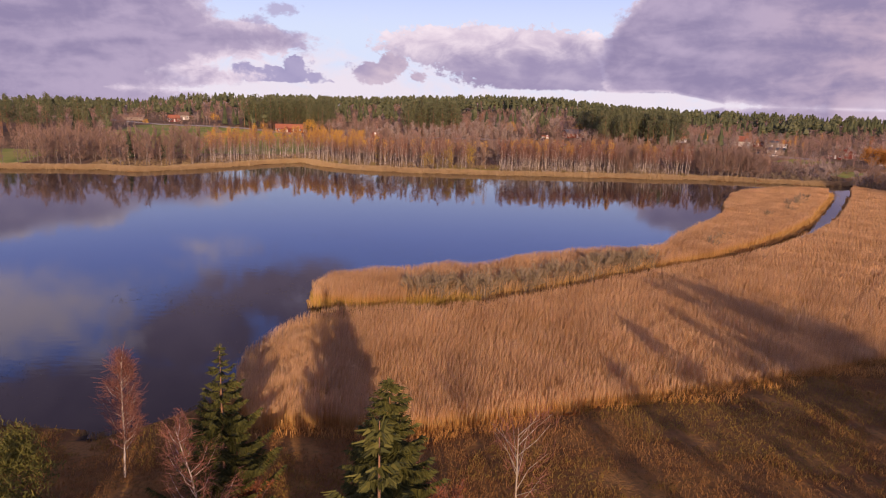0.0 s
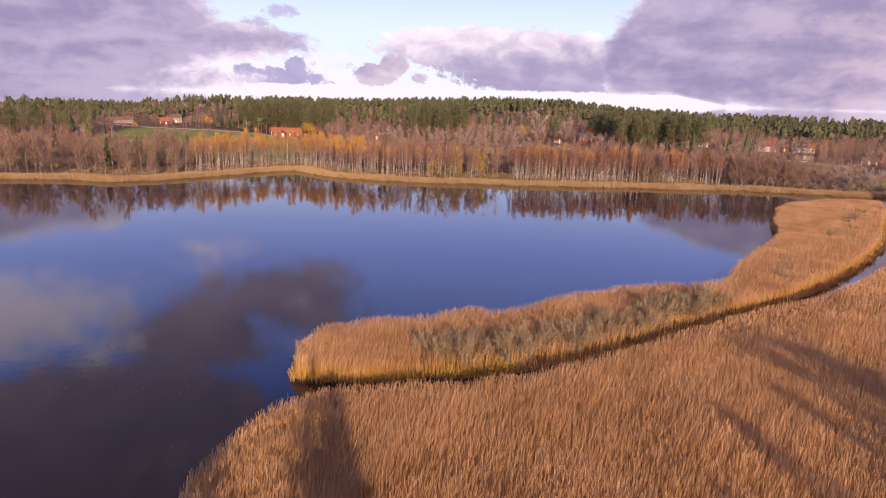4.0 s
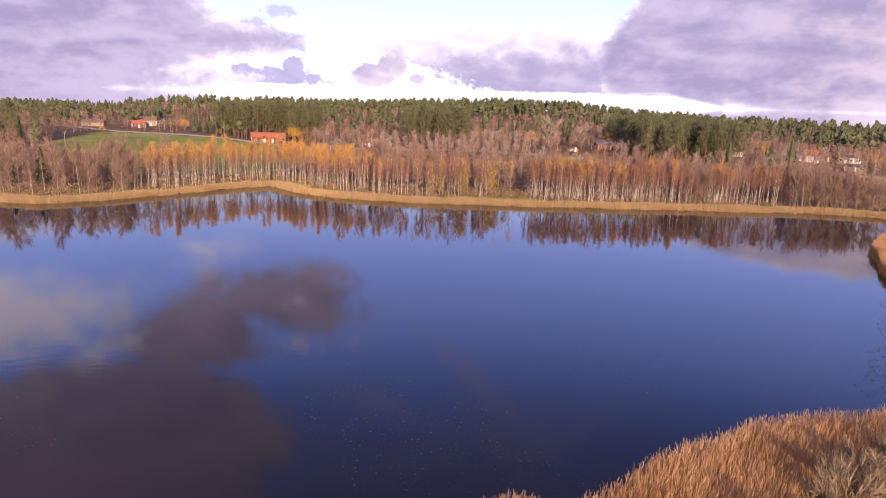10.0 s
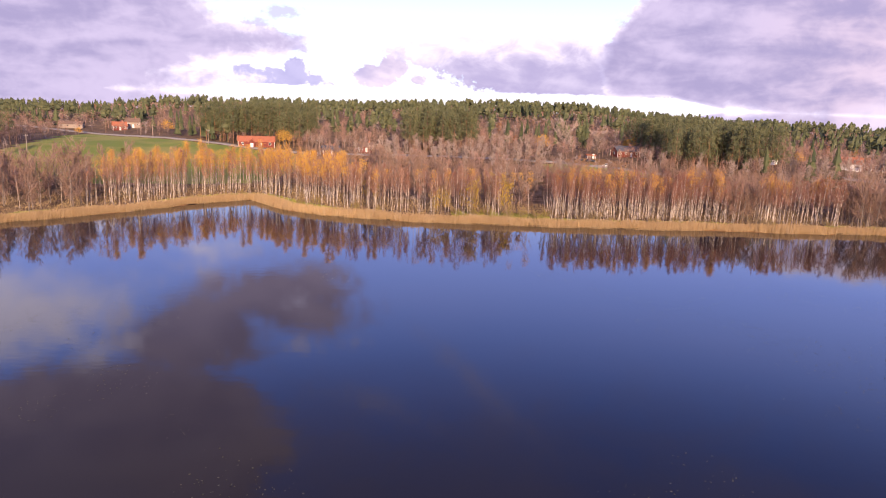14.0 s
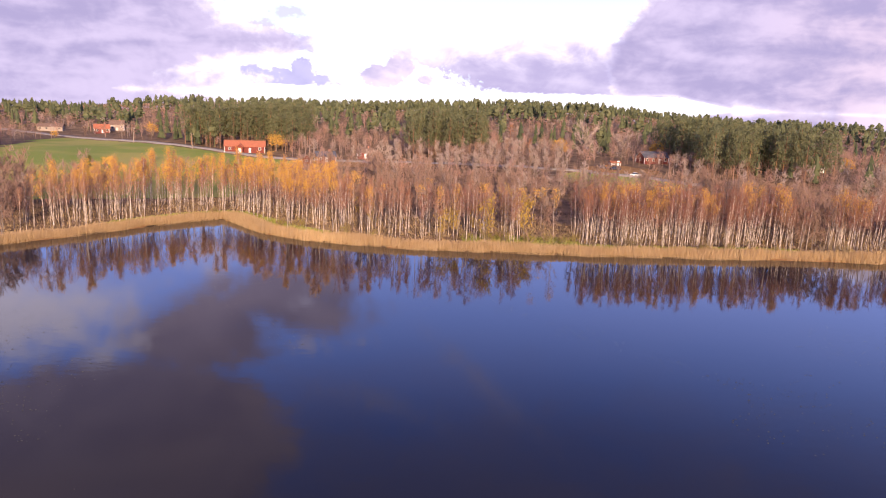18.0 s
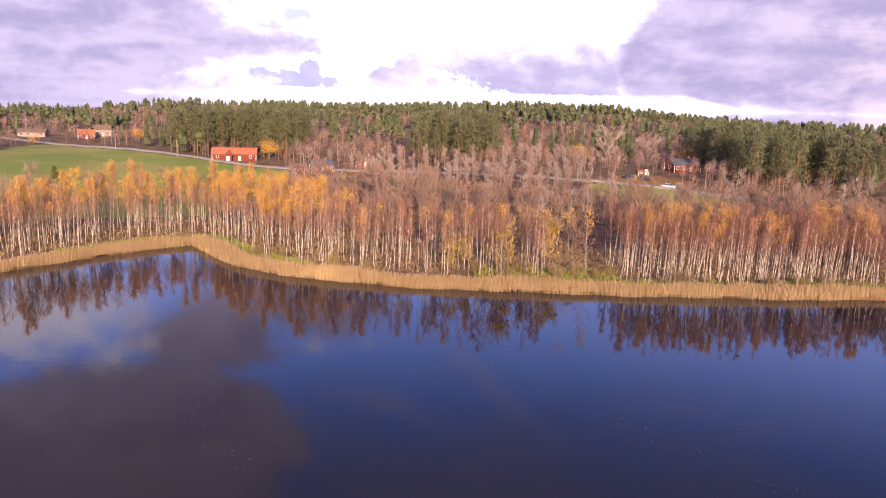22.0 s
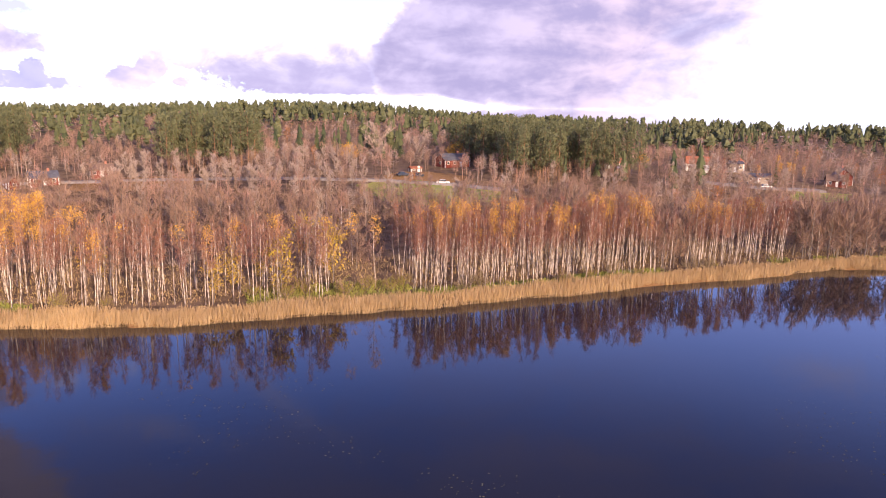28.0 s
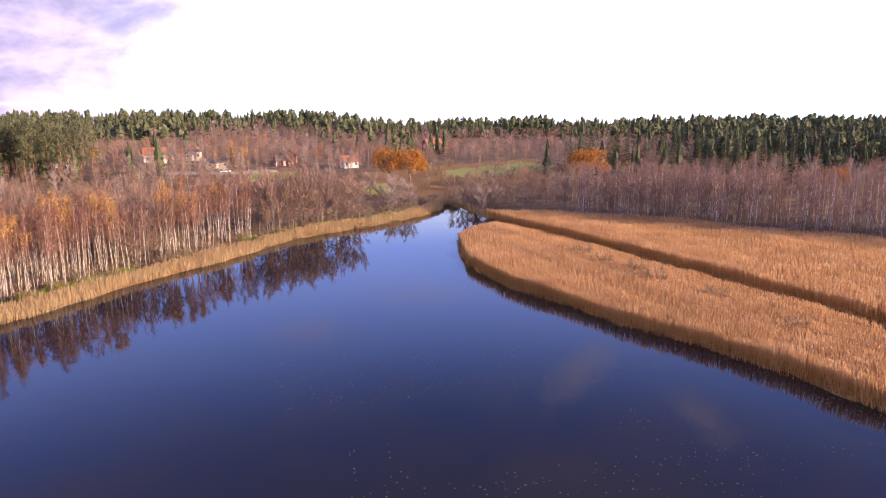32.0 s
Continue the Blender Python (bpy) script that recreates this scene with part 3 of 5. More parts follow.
def spruce(seed, h=16.0, wide=2.6, whorls=15, boughs=7, ragged=0.0, fan=0.34, many=1.0):
    """Straight trunk with whorls of drooping, feathered boughs that get shorter upwards."""
    rng = np.random.default_rng(seed)
    pts, rad = stem(h, 0.010 * h, 0.01, rng)
    pieces = []
    for k in np.linspace(0.06, 0.985, whorls):
        reach = wide * (1 - k) ** 0.8 * rng.uniform(0.85 - 0.45 * ragged, 1.12 + 0.35 * ragged) + 0.15
        n = max(5, int(boughs * (1 - 0.4 * k)))
        for a in np.linspace(0, 6.28, n, endpoint=False) + rng.uniform(0, 1):
            r = reach * rng.uniform(0.75, 1.15)
            lift = rng.uniform(-0.03, 0.03) * h
            out = np.array((math.cos(a), math.sin(a), 0))
            root = np.array((0, 0, min(k * h + lift, h * 0.985)))
            fans = max(3, int(r * 3.2 * many))
            t = np.linspace(0.15, 1, fans)
            spine = root + out * (t * r)[:, None] + np.array((0, 0, 1)) * ((-0.30 + 0.25 * ragged) * r * t + (0.22 + 0.15 * ragged) * r * t ** 3)[:, None]
            across = np.array((-out[1], out[0], 0))
            for sgn in (-1, 1):
                way = out * 0.75 + across * sgn * 0.8 + np.array((0, 0, -0.28)) + rng.normal(0, 0.15, (fans, 3))
                pieces.append(strips(spine, way, (0.22 + 0.34 * r * (1.1 - t)).clip(0.18, 0.9), fan, rng, 0.25, 0.1))
            pieces.append(strips(spine, np.tile(out + (0, 0, -0.2), (fans, 1)), 0.42, fan * 0.7, rng, 0.3))
    pieces.append(strips(np.tile((0, 0, h * 0.97), (5, 1)), rng.normal(0, 0.25, (5, 3)) + (0, 0, 1), 0.7, 0.14, rng, 0.1))
    return tube(pts, rad, 6), joined(pieces), None


def pine(seed, h=16.0, low=0.42, wide=2.4, clumps=25, needles=15, fine=1.0):
    """Bare orange trunk and a ragged crown of needle tufts."""
    rng = np.random.default_rng(seed)
    pts, rad = stem(h, 0.0105 * h, 0.03, rng)
    wood, tufts = [tube(pts, rad, 6)], []
    for k in np.linspace(low, 1.0, clumps):
        a = rng.uniform(0, 6.28)
        reach = wide * rng.uniform(0.45, 1.05) * max(0.06, 1 - (max(k - low - 0.1, 0) / (1.0 - low)) ** 1.5)
        p = np.array((np.interp(k, np.linspace(0, 1, len(pts)), pts[:, 0]), np.interp(k, np.linspace(0, 1, len(pts)), pts[:, 1]), k * h))
        q = p + np.array((math.cos(a) * reach, math.sin(a) * reach, reach * 0.25))
        wood.append(tube([p, q], [0.05, 0.02], 3))
        c = q + rng.normal(0, 1, (needles, 3)) * np.array((0.55, 0.55, 0.34))
        tufts.append(strips(c, rng.normal(0, 0.6, (needles, 3)) + (0, 0, 0.7), rng.uniform(0.35, 0.75, needles) * math.sqrt(fine), rng.uniform(0.34, 0.58, needles) * fine * fine, rng, 0.45))
    return joined(wood), joined(tufts), None


def broadleaf(seed, h=12.0, wide=5.0, leaves=3000):
    """Short trunk, spreading limbs and a wide crown of leaf clumps."""
    rng = np.random.default_rng(seed)
    pts, rad = stem(h * 0.6, 0.03 * h, 0.05, rng)
    wood, cl = [tube(pts, rad, 7)], []
    for k in range(26):
        a, e = rng.uniform(0, 6.28), rng.uniform(0.05, 1.0)
        q = np.array((math.cos(a) * wide * math.sqrt(1 - e * e * 0.8), math.sin(a) * wide * math.sqrt(1 - e * e * 0.8), h * (0.42 + 0.55 * e))) * rng.uniform(0.8, 1.0)
        p = pts[rng.integers(2, len(pts))]
        wood.append(tube([p, (p + q) / 2 + (0, 0, 0.3), q], [0.12, 0.07, 0.025], 4))
        cl.append(q)
    s = rng.integers(0, len(cl), leaves)
    c = np.array(cl)[s] + rng.normal(0, 1, (leaves, 3)) * np.array((1.05, 1.05, 0.75))
    return joined(wood), strips(c, rng.normal(0, 1, (leaves, 3)), rng.uniform(0.25, 0.5, leaves), rng.uniform(0.2, 0.4, leaves), rng, 0.7), None


def bush(seed, h=3.2, wide=1.9, twigs=420, leaf=0.4):
    """Many stems from one stool, fanning out into fine twigs."""
    rng = np.random.default_rng(seed)
    wood, ends = [], []
    for _ in range(16):
        a, r = rng.uniform(0, 6.28), wide * math.sqrt(rng.uniform(0.02, 1))
        q = np.array((math.cos(a) * r, math.sin(a) * r, h * rng.uniform(0.6, 0.95) * (1 - 0.35 * (r / wide) ** 2)))
        p = np.array((math.cos(a) * r * 0.15, math.sin(a) * r * 0.15, -0.1))
        m = p * 0.45 + q * 0.55 + (0, 0, 0.25)
        wood.append(tube([p, m, q], [0.04, 0.026, 0.010], 3))
        ends += [(p, m), (m, q), (m, q)]
    s = rng.integers(0, len(ends), twigs)
    a0, b0 = np.array([e[0] for e in ends])[s], np.array([e[1] for e in ends])[s]
    start = a0 + (b0 - a0) * rng.uniform(0.1, 1.0, twigs)[:, None]
    way = start * np.array((0.35, 0.35, 0.1)) + (0, 0, 0.6) + rng.normal(0, 0.42, (twigs, 3))
    spray = strips(start, way, rng.uniform(0.35, 0.9, twigs), rng.uniform(0.025, 0.054, twigs), rng, 0.35)
    n = int(500 * leaf)
    crown = None
    if n:
        pick = rng.integers(0, twigs, n)
        crown = strips(start[pick] + rng.normal(0, 0.28, (n, 3)), rng.normal(0, 1, (n, 3)), rng.uniform(0.10, 0.24, n), rng.uniform(0.07, 0.16, n), rng, 0.6)
    return joined(wood), spray, crown


def grown(shape, mats):
    """The meshes of one form of plant, to be shared by all plants of that form."""
    out = []
    for (name, mat), piece in zip(mats, shape):
        if piece is not None:
            ob = mesh_object(name, piece[0], piece[1], mat, None, name == "trunk")
            out.append((name, ob.data))
            bpy.data.objects.remove(ob)
    return out


KINDS = {
    "birch_gold": ("birch_tree", [grown(birch(10 + k, 15.5, 0.35 + 0.30 * k, 0.55, 1.0, 560, 0.02 * k), (("trunk", BIRCH_BARK), ("crown", BIRCH_TWIG), ("foliage", BIRCH_LEAF))) for k in range(3)]),
    "birch_rust": ("birch_tree", [grown(birch(20 + k, 15.0, (0.0, 0.12, 0.4)[k], 0.50, 1.0, 600, (0.04, 0.09, 0.0)[k]), (("trunk", BIRCH_BARK), ("crown", (DARK_TWIG, DARK_TWIG, BIRCH_TWIG)[k]), ("foliage", (BIRCH_LEAF, BIRCH_RUST, BIRCH_LEAF)[k]))) for k in range(3)]),
    "birch_bare": ("birch_tree", [grown(birch(30 + k, 15.0, 0.0, 0.35, 1.7, 380, 0.02, 16), (("trunk", BIRCH_BARK), ("crown", PALE_TWIG if k else BIRCH_TWIG), ("foliage", BIRCH_LEAF))) for k in range(2)]),
    "purple_birch": ("birch_tree", [grown(birch(25 + k, 15.0, 0.0, 0.45, 1.2, 620, (0.0, 0.06, 0.03)[k], 14), (("trunk", BIRCH_BARK), ("crown", PURPLE_TWIG), ("foliage", BIRCH_LEAF))) for k in range(3)]),
    "alder": ("alder_tree", [grown(alder(40 + k, 11 + 1.2 * k, 2.1 + 0.25 * k, 470), (("trunk", GREY_BARK), ("crown", ALDER_TWIG), ("foliage", BUSH_LEAF))) for k in range(3)]),
    "aspen": ("aspen_tree", [grown(alder(50 + k, 14 + k, 1.9, 560, 0.35), (("trunk", GREY_BARK), ("crown", PALE_TWIG), ("foliage", BUSH_LEAF))) for k in range(2)]),
    "rowan": ("rowan_tree", [grown(alder(55, 9, 2.0, 300, 0.2, 1.0), (("trunk", GREY_BARK), ("crown", ALDER_TWIG), ("foliage", BUSH_GOLD)))]),
    "spruce": ("spruce_tree", [grown(spruce(60 + k, 16, 2.5 + 0.3 * k), (("trunk", PINE_BARK), ("crown", NEEDLE), ("foliage", NEEDLE))) for k in range(2)]),
    "pine": ("pine_tree", [grown(pine(70 + k, 16, 0.22 + 0.06 * k, 2.2 + 0.2 * k, 34, 20, 0.78), (("trunk", PINE_BARK), ("crown", PINE_NEEDLE), ("foliage", NEEDLE))) for k in range(3)]),
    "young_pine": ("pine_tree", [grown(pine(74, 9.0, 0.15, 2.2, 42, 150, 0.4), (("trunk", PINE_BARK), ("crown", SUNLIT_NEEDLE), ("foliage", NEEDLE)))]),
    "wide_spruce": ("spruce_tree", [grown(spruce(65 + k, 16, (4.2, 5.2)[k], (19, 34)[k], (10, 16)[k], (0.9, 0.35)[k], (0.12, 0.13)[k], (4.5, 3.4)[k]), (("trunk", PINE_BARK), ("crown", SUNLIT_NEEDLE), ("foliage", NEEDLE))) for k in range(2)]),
    "shore_birch": ("birch_tree", [grown(birch(35, 11.5, 0.0, 0.24, 1.15, 3600, 0.02, 40, 0.62), (("trunk", BIRCH_BARK), ("crown", SHORE_TWIG), ("foliage", BIRCH_LEAF))), grown(birch(36, 10.0, 0.0, 0.30, 1.7, 1500, 0.18, 20, 0.55), (("trunk", BIRCH_BARK), ("crown", SHORE_TWIG), ("foliage", BIRCH_LEAF)))]),
    "red_shrub": ("shrub", [grown(bush(97, 5.0, 2.6, 1100, 2.2), (("trunk", GREY_BARK), ("crown", SHORE_TWIG), ("foliage", SHRUB_LEAF)))]),
    "forked_tree": ("bare_tree", [grown(alder(58, 7.5, 2.6, 520, 0.12, 0.0, 0.32), (("trunk", PALE_BARK), ("crown", SHORE_TWIG), ("foliage", BUSH_LEAF)))]),
    "oak": ("oak_tree", [grown(broadleaf(80), (("trunk", GREY_BARK), ("foliage", OAK_LEAF), ("x", OAK_LEAF)))]),
    "maple": ("maple_tree", [grown(broadleaf(81, 10, 3.4, 1100), (("trunk", GREY_BARK), ("foliage", BIRCH_LEAF), ("x", OAK_LEAF)))]),
    "willow": ("willow_bush", [grown(bush(90 + k, 3.4, 2.1, 760, 0.0), (("trunk", PALE_BARK), ("crown", WILLOW_TWIG), ("foliage", BUSH_LEAF))) for k in range(2)]),
    "round_willow": ("willow_tree", [grown(alder(45 + k, 8.5, 3.4, 900, 0.12), (("trunk", GREY_BARK), ("crown", PALE_TWIG), ("foliage", BUSH_LEAF))) for k in range(2)]),
    "leafy_bush": ("willow_bush", [grown(bush(95 + k, 3.0, 1.8, 300, 1.0), (("trunk", GREY_BARK), ("crown", ALDER_TWIG), ("foliage", BUSH_LEAF))) for k in range(2)]),
}
TAGS = {
    "birch_gold": ("slender white-stemmed birch with golden leaves at its top", "tree", "golden birches on the far shore"),
    "birch_rust": ("slender white-stemmed birch with rust-brown twigs by the lake", "tree", "rust-brown birches on the far shore"),
    "purple_birch": ("tall slim birch with white trunk and purple-brown bare twigs", "tree", "birches behind the marsh"),
    "birch_bare": ("tall leafless birch with pale trunk and open crown", "tree", "bare birches"),
    "alder": ("leafless grey-brown alder with dense rounded crown near the water", "tree", "alders round the lake"),
    "aspen": ("tall leafless aspen with pale grey twigs behind the shore", "tree", "bare aspens"),
    "rowan": ("small tree with thinning golden yellow autumn leaves", "tree", "yellow trees among the alders"),
    "spruce": ("dark green spruce with drooping boughs", "tree", "spruces"),
    "wide_spruce": ("broad dark green spruce with drooping boughs", "tree", "spruces"),
    "shore_birch": ("leafless birch with white trunk on the near shore", "tree", "birches on the near shore"),
    "red_shrub": ("low shrub with red-brown autumn leaves in the sedge", "shrub", "shrubs"),
    "forked_tree": ("small bare tree with pale forked limbs in the sedge", "tree", "bare trees"),
    "pine": ("tall green pine with bare orange-brown trunk", "tree", "pines behind the meadow"),
    "young_pine": ("short bushy pine on the near shore", "tree", "pines"),
    "oak": ("broad oak in full orange-brown autumn leaf", "tree", "oaks"),
    "maple": ("rounded maple in bright yellow autumn leaf", "tree", "maples by the houses"),
    "willow": ("leafless pale grey willow bush at the water's edge", "bush", "willow bushes"),
    "round_willow": ("broad leafless willow with rounded grey crown at the lake end", "tree", "willows at the lake end"),
    "leafy_bush": ("yellow-green willow bush still in leaf", "bush", "leafy bushes"),
}


def plant(kind, x, y, size=1.0, form=None, turn=None, z=None, label=""):
    """One tree or bush as a thing with its parts."""
    name, forms = KINDS[kind]
    form = random.randrange(len(forms)) if form is None else form
    root = new(name)
    tall = size * random.uniform(0.92, 1.08)
    root.matrix_basis = pose(x, y, float(terrain(x, y)) if z is None else z, 0, 0, random.uniform(0, 360) if turn is None else turn) @ Matrix.Diagonal((size, size, tall, 1))
    for part_name, data in forms[form]:
        piece = new(part_name, data)
        piece.parent = root
        if part_name != "trunk":
            piece["kind"] = "stuff"
    text, category, group = TAGS[kind]
    return tagged(root, label or text, category, group)


def spots(count, keep, x0, x1, y0, y1, apart, seed):
    """Places strewn over a stretch of the plan, none nearer to another than apart."""
    rng = np.random.default_rng(seed)
    xs, ys = rng.uniform(x0, x1, count * 40), rng.uniform(y0, y1, count * 40)
    good = keep(xs, ys)
    out = np.zeros((0, 2))
    for x, y in zip(xs[good], ys[good]):
        if not len(out) or ((out[:, 0] - x) ** 2 + (out[:, 1] - y) ** 2).min() > apart * apart:
            out = np.vstack([out, (x, y)])
            if len(out) == count:
                break
    return out


def open_land(x, y):
    """Where no wood stands: water, marsh, fields, road and yards."""
    out = inside(x, y, LAKE) | inside(x, y, BED) | inside(x, y, FIELD) | inside(x, y, EAST_MEADOW) | inside(x, y, EAST_GRASS) | inside(x, y, WEST_MEADOW) | (away(x, y, ROAD) < np.where((x > 4) & (x < 52), 2.8, 6.0))
    out |= inside(x, y, GLADE) | inside(x, y, STRIP) | inside(x, y, YARD_GRASS) | inside(x, y, SHORE_GRASS)
    for cx, cy, r in YARDS:
        out |= np.hypot(x - cx, y - cy) < r
    return out


def inland(low, high):
    """Land between two distances from the far shore."""
    def keep(x, y):
        d = away(x, y, FAR_SHORE)
        return ~open_land(x, y) & (d > low) & (d < high)
    return keep


def grove(kind, count, low, high, x0, x1, apart, seed, size=(0.85, 1.1), y0=270, y1=480):
    random.seed(seed)
    for x, y in spots(count, inland(low, high), x0, x1, y0, y1, apart, seed):
        plant(kind, x, y, random.uniform(*size))


# ---- the far shore, from west to east ----
grove("alder", 84, 6, 48, -170, -92, 2.4, 1, (0.85, 1.15))
grove("birch_bare", 9, 6, 20, -125, -90, 4, 2, (0.66, 0.80))
grove("birch_gold", 66, 6, 32, -90, -20, 1.6, 3, (0.80, 0.98))
grove("birch_rust", 14, 6, 24, -84, -22, 1.5, 33, (0.76, 0.92))
grove("birch_rust", 22, 6, 24, -22, 22, 1.7, 4, (0.74, 0.92))
grove("birch_bare", 14, 8, 40, -22, 30, 3.0, 5, (0.70, 0.88))
grove("rowan", 10, 6, 30, -28, 26, 3.0, 6, (0.70, 1.20))
grove("alder", 58, 18, 80, -40, 30, 3.4, 7, (0.80, 1.06))
grove("birch_rust", 56, 6, 25, 36, 90, 1.5, 8, (0.80, 0.98))
grove("birch_gold", 10, 10, 25, 38, 84, 1.6, 9, (0.76, 0.92))
grove("alder", 50, 27, 78, 34, 105, 3.4, 10, (0.70, 0.94))
grove("aspen", 40, 60, 115, -25, 120, 4.5, 11, (0.55, 0.76))
grove("alder", 24, 9, 30, 88, 97, 2.2, 12, (0.80, 1.0))
grove("birch_rust", 14, 6, 17, 98, 105, 1.3, 13, (0.74, 0.92))
grove("birch_rust", 15, 7, 18, 113, 120, 1.3, 14, (0.78, 0.94))
grove("alder", 44, 3, 17, 124, 150, 1.9, 15, (0.80, 1.10))
grove("birch_bare", 6, 5, 16, 124, 146, 4, 151, (0.74, 0.90))
grove("alder", 24, 26, 60, 98, 130, 3.2, 152, (0.62, 0.92), 300, 400)
grove("willow", 34, 3, 20, 150, 204, 2.6, 16, (0.70, 1.15), 285, 345)
grove("round_willow", 16, 5, 30, 166, 206, 4.6, 161, (0.55, 0.80), 285, 345)
grove("leafy_bush", 14, 1.5, 5, 140, 182, 2.4, 162, (0.35, 0.6), 285, 330)
grove("willow", 22, 5, 8, 26, 125, 2.0, 17, (0.55, 0.95))
grove("leafy_bush", 16, 5, 9, -60, 120, 4.0, 18, (0.60, 1.10))
for x, y, k in ((14, 317, 1.3), (18, 318, 1.2), (9, 319, 1.0), (-20, 321, 0.9), (24, 316, 1.1), (28, 318, 1.0), (32, 317, 0.9), (35, 319, 1.0)):
    plant("leafy_bush", x, y, k)


def lesser_birches(seed, keep, box, count, apart, low=9.5, high=13.4):
    """The many thin stems between the larger birches: all trunks in one object, all twigs in another."""
    rng = np.random.default_rng(seed)
    stems, sprays = [], []
    for x, y in spots(count, keep, *box, apart, seed):
        h = rng.uniform(low, high)
        foot = np.array((x, y, float(terrain(x, y)) - 0.2))
        tip = foot + (rng.normal(0.25, 0.5), rng.normal(0, 0.4), h)
        mid = (foot + tip) / 2 + rng.normal(0, 0.14, 3) * (1, 1, 0)
        stems.append(tube([foot, mid, tip], [0.066, 0.056, 0.018], 4))
        n = 100
        t = 0.46 + 0.56 * rng.beta(1.6, 1.1, n)
        root = foot + (tip - foot) * t[:, None] + rng.normal(0, 1, (n, 3)) * np.array((0.36, 0.36, 0.3)) * (1.25 - t)[:, None] * 1.7
        way = (root - foot - (tip - foot) * t[:, None]) * 0.6 + (0, 0, 0.6) + rng.normal(0, 0.35, (n, 3))
        sprays.append(strips(root, way, rng.uniform(0.4, 0.95, n), rng.uniform(0.034, 0.066, n), rng, 0.4))
    return joined(stems), joined(sprays)


def top_leaves(seed, x0, x1, high, count):
    """Golden leaves that still hang in the tops of the crowded birches."""
    rng = np.random.default_rng(seed)
    pts = spots(count, inland(6, high), x0, x1, 285, 380, 1.1, seed)
    k = np.repeat(np.arange(len(pts)), 90)
    m = len(k)
    top = np.column_stack([pts[k], terrain(pts[:, 0], pts[:, 1])[k] + rng.uniform(10.0, 13.2, len(pts))[k] - np.abs(rng.normal(0, 1.3, m))])
    top[:, :2] += rng.normal(0, 0.55, (m, 2))
    return strips(top, rng.normal(0, 1, (m, 3)), rng.uniform(0.12, 0.24, m), rng.uniform(0.09, 0.18, m), rng, 0.7)


def build_lesser_birches():
    for seed, x0, x1, high, n in ((921, -90, -18, 32, 180), (922, 38, 86, 22, 16), (923, -18, 30, 26, 12)):
        v, f = top_leaves(seed, x0, x1, high, n)
        tagged(mesh_object("birch_top_leaves", v, f, BIRCH_LEAF), "golden leaves in the tops of the crowded birches", "leaves", kind="stuff")
    for seed, x0, x1, high, n in ((901, -92, -20, 30, 300), (902, -22, 22, 22, 80), (903, 36, 90, 24, 250), (904, 95, 122, 16, 40)):
        wood, spray = lesser_birches(seed, inland(5.5, high), (x0, x1, 285, 380), n, 0.7)
        tagged(mesh_object("birch_thicket_stems", wood[0], wood[1], BIRCH_BARK, None, True), "thin white birch stems crowded along the far shore", "trees", kind="stuff")
        tagged(mesh_object("birch_thicket_twigs", spray[0], spray[1], DARK_TWIG if x0 > 30 else BIRCH_TWIG), "rust-brown birch twigs crowded along the far shore", "trees", kind="stuff")


build_lesser_birches()

# ---- inland woods ----
def wooded(x0, x1, y0, y1):
    return lambda x, y: ~open_land(x, y)


def stand(kind, count, x0, x1, y0, y1, apart, seed, size):
    random.seed(seed)
    for x, y in spots(count, wooded(x0, x1, y0, y1), x0, x1, y0, y1, apart, seed):
        plant(kind, x, y, random.uniform(*size))


stand("pine", 120, -124, -64, 496, 552, 3.4, 101, (1.0, 1.35))
stand("pine", 56, -12, 26, 470, 520, 3.4, 102, (1.0, 1.35))
stand("pine", 135, 106, 156, 420, 500, 3.5, 103, (0.92, 1.2))
stand("spruce", 26, 112, 175, 470, 530, 4.0, 104, (0.85, 1.2))
stand("pine", 44, -265, -172, 392, 455, 4.5, 105, (0.90, 1.22))
stand("purple_birch", 44, 174, 196, 135, 262, 2.6, 106, (0.72, 0.96))
stand("birch_bare", 12, 178, 214, 168, 300, 5, 1061, (0.62, 0.84))
stand("alder", 60, 176, 214, 200, 306, 3.0, 107, (0.62, 0.94))
stand("spruce", 40, 262, 330, 190, 300, 5.0, 108, (0.69, 1.09))
stand("aspen", 40, -35, 60, 425, 482, 4.0, 109, (0.51, 0.72))
stand("aspen", 30, 4, 54, 418, 441, 3.0, 115, (0.40, 0.56))
stand("aspen", 26, 120, 200, 385, 432, 4.0, 110, (0.47, 0.68))
stand("birch_rust", 12, 180, 262, 395, 470, 4.0, 111, (0.55, 0.77))
stand("birch_gold", 5, 205, 222, 405, 430, 3.5, 112, (0.59, 0.72))
for x, y, k in ((219, 344, 1.1), (224, 338, 1.1), (233, 273, 1.2), (241, 200, 0.7)):
    plant("oak", x, y, k)
for x, y, k in ((62, 492, 0.9), (106, 484, 0.85), (-156, 556, 0.75), (-74, 497, 0.95), (-201, 538, 0.45), (-119, 417, 0.5), (180, 455, 0.6), (266, 372, 0.5)):
    plant("maple", x, y, k)
plant("spruce", 213, 416, 0.55)
for x, y, k in ((274, 293, 0.8), (279, 290, 0.95), (284, 294, 0.85), (288, 288, 0.9), (281, 297, 0.7)):
    plant("spruce", x, y, k)
for x, y, k in ((72, 482, 1.7), (118, 474, 1.2), (88, 478, 1.3)):
    plant("round_willow", x, y, k, label="broad leafless tree with rounded grey crown behind the yard")
plant("willow", -114, 446, 1.3)
plant("willow", -97, 434, 1.4)
plant("willow", -94, 432, 1.1)
plant("spruce", -93, 434, 0.22)
plant("young_pine", -124, 414, 0.5)
plant("leafy_bush", -77, 427, 1.0)

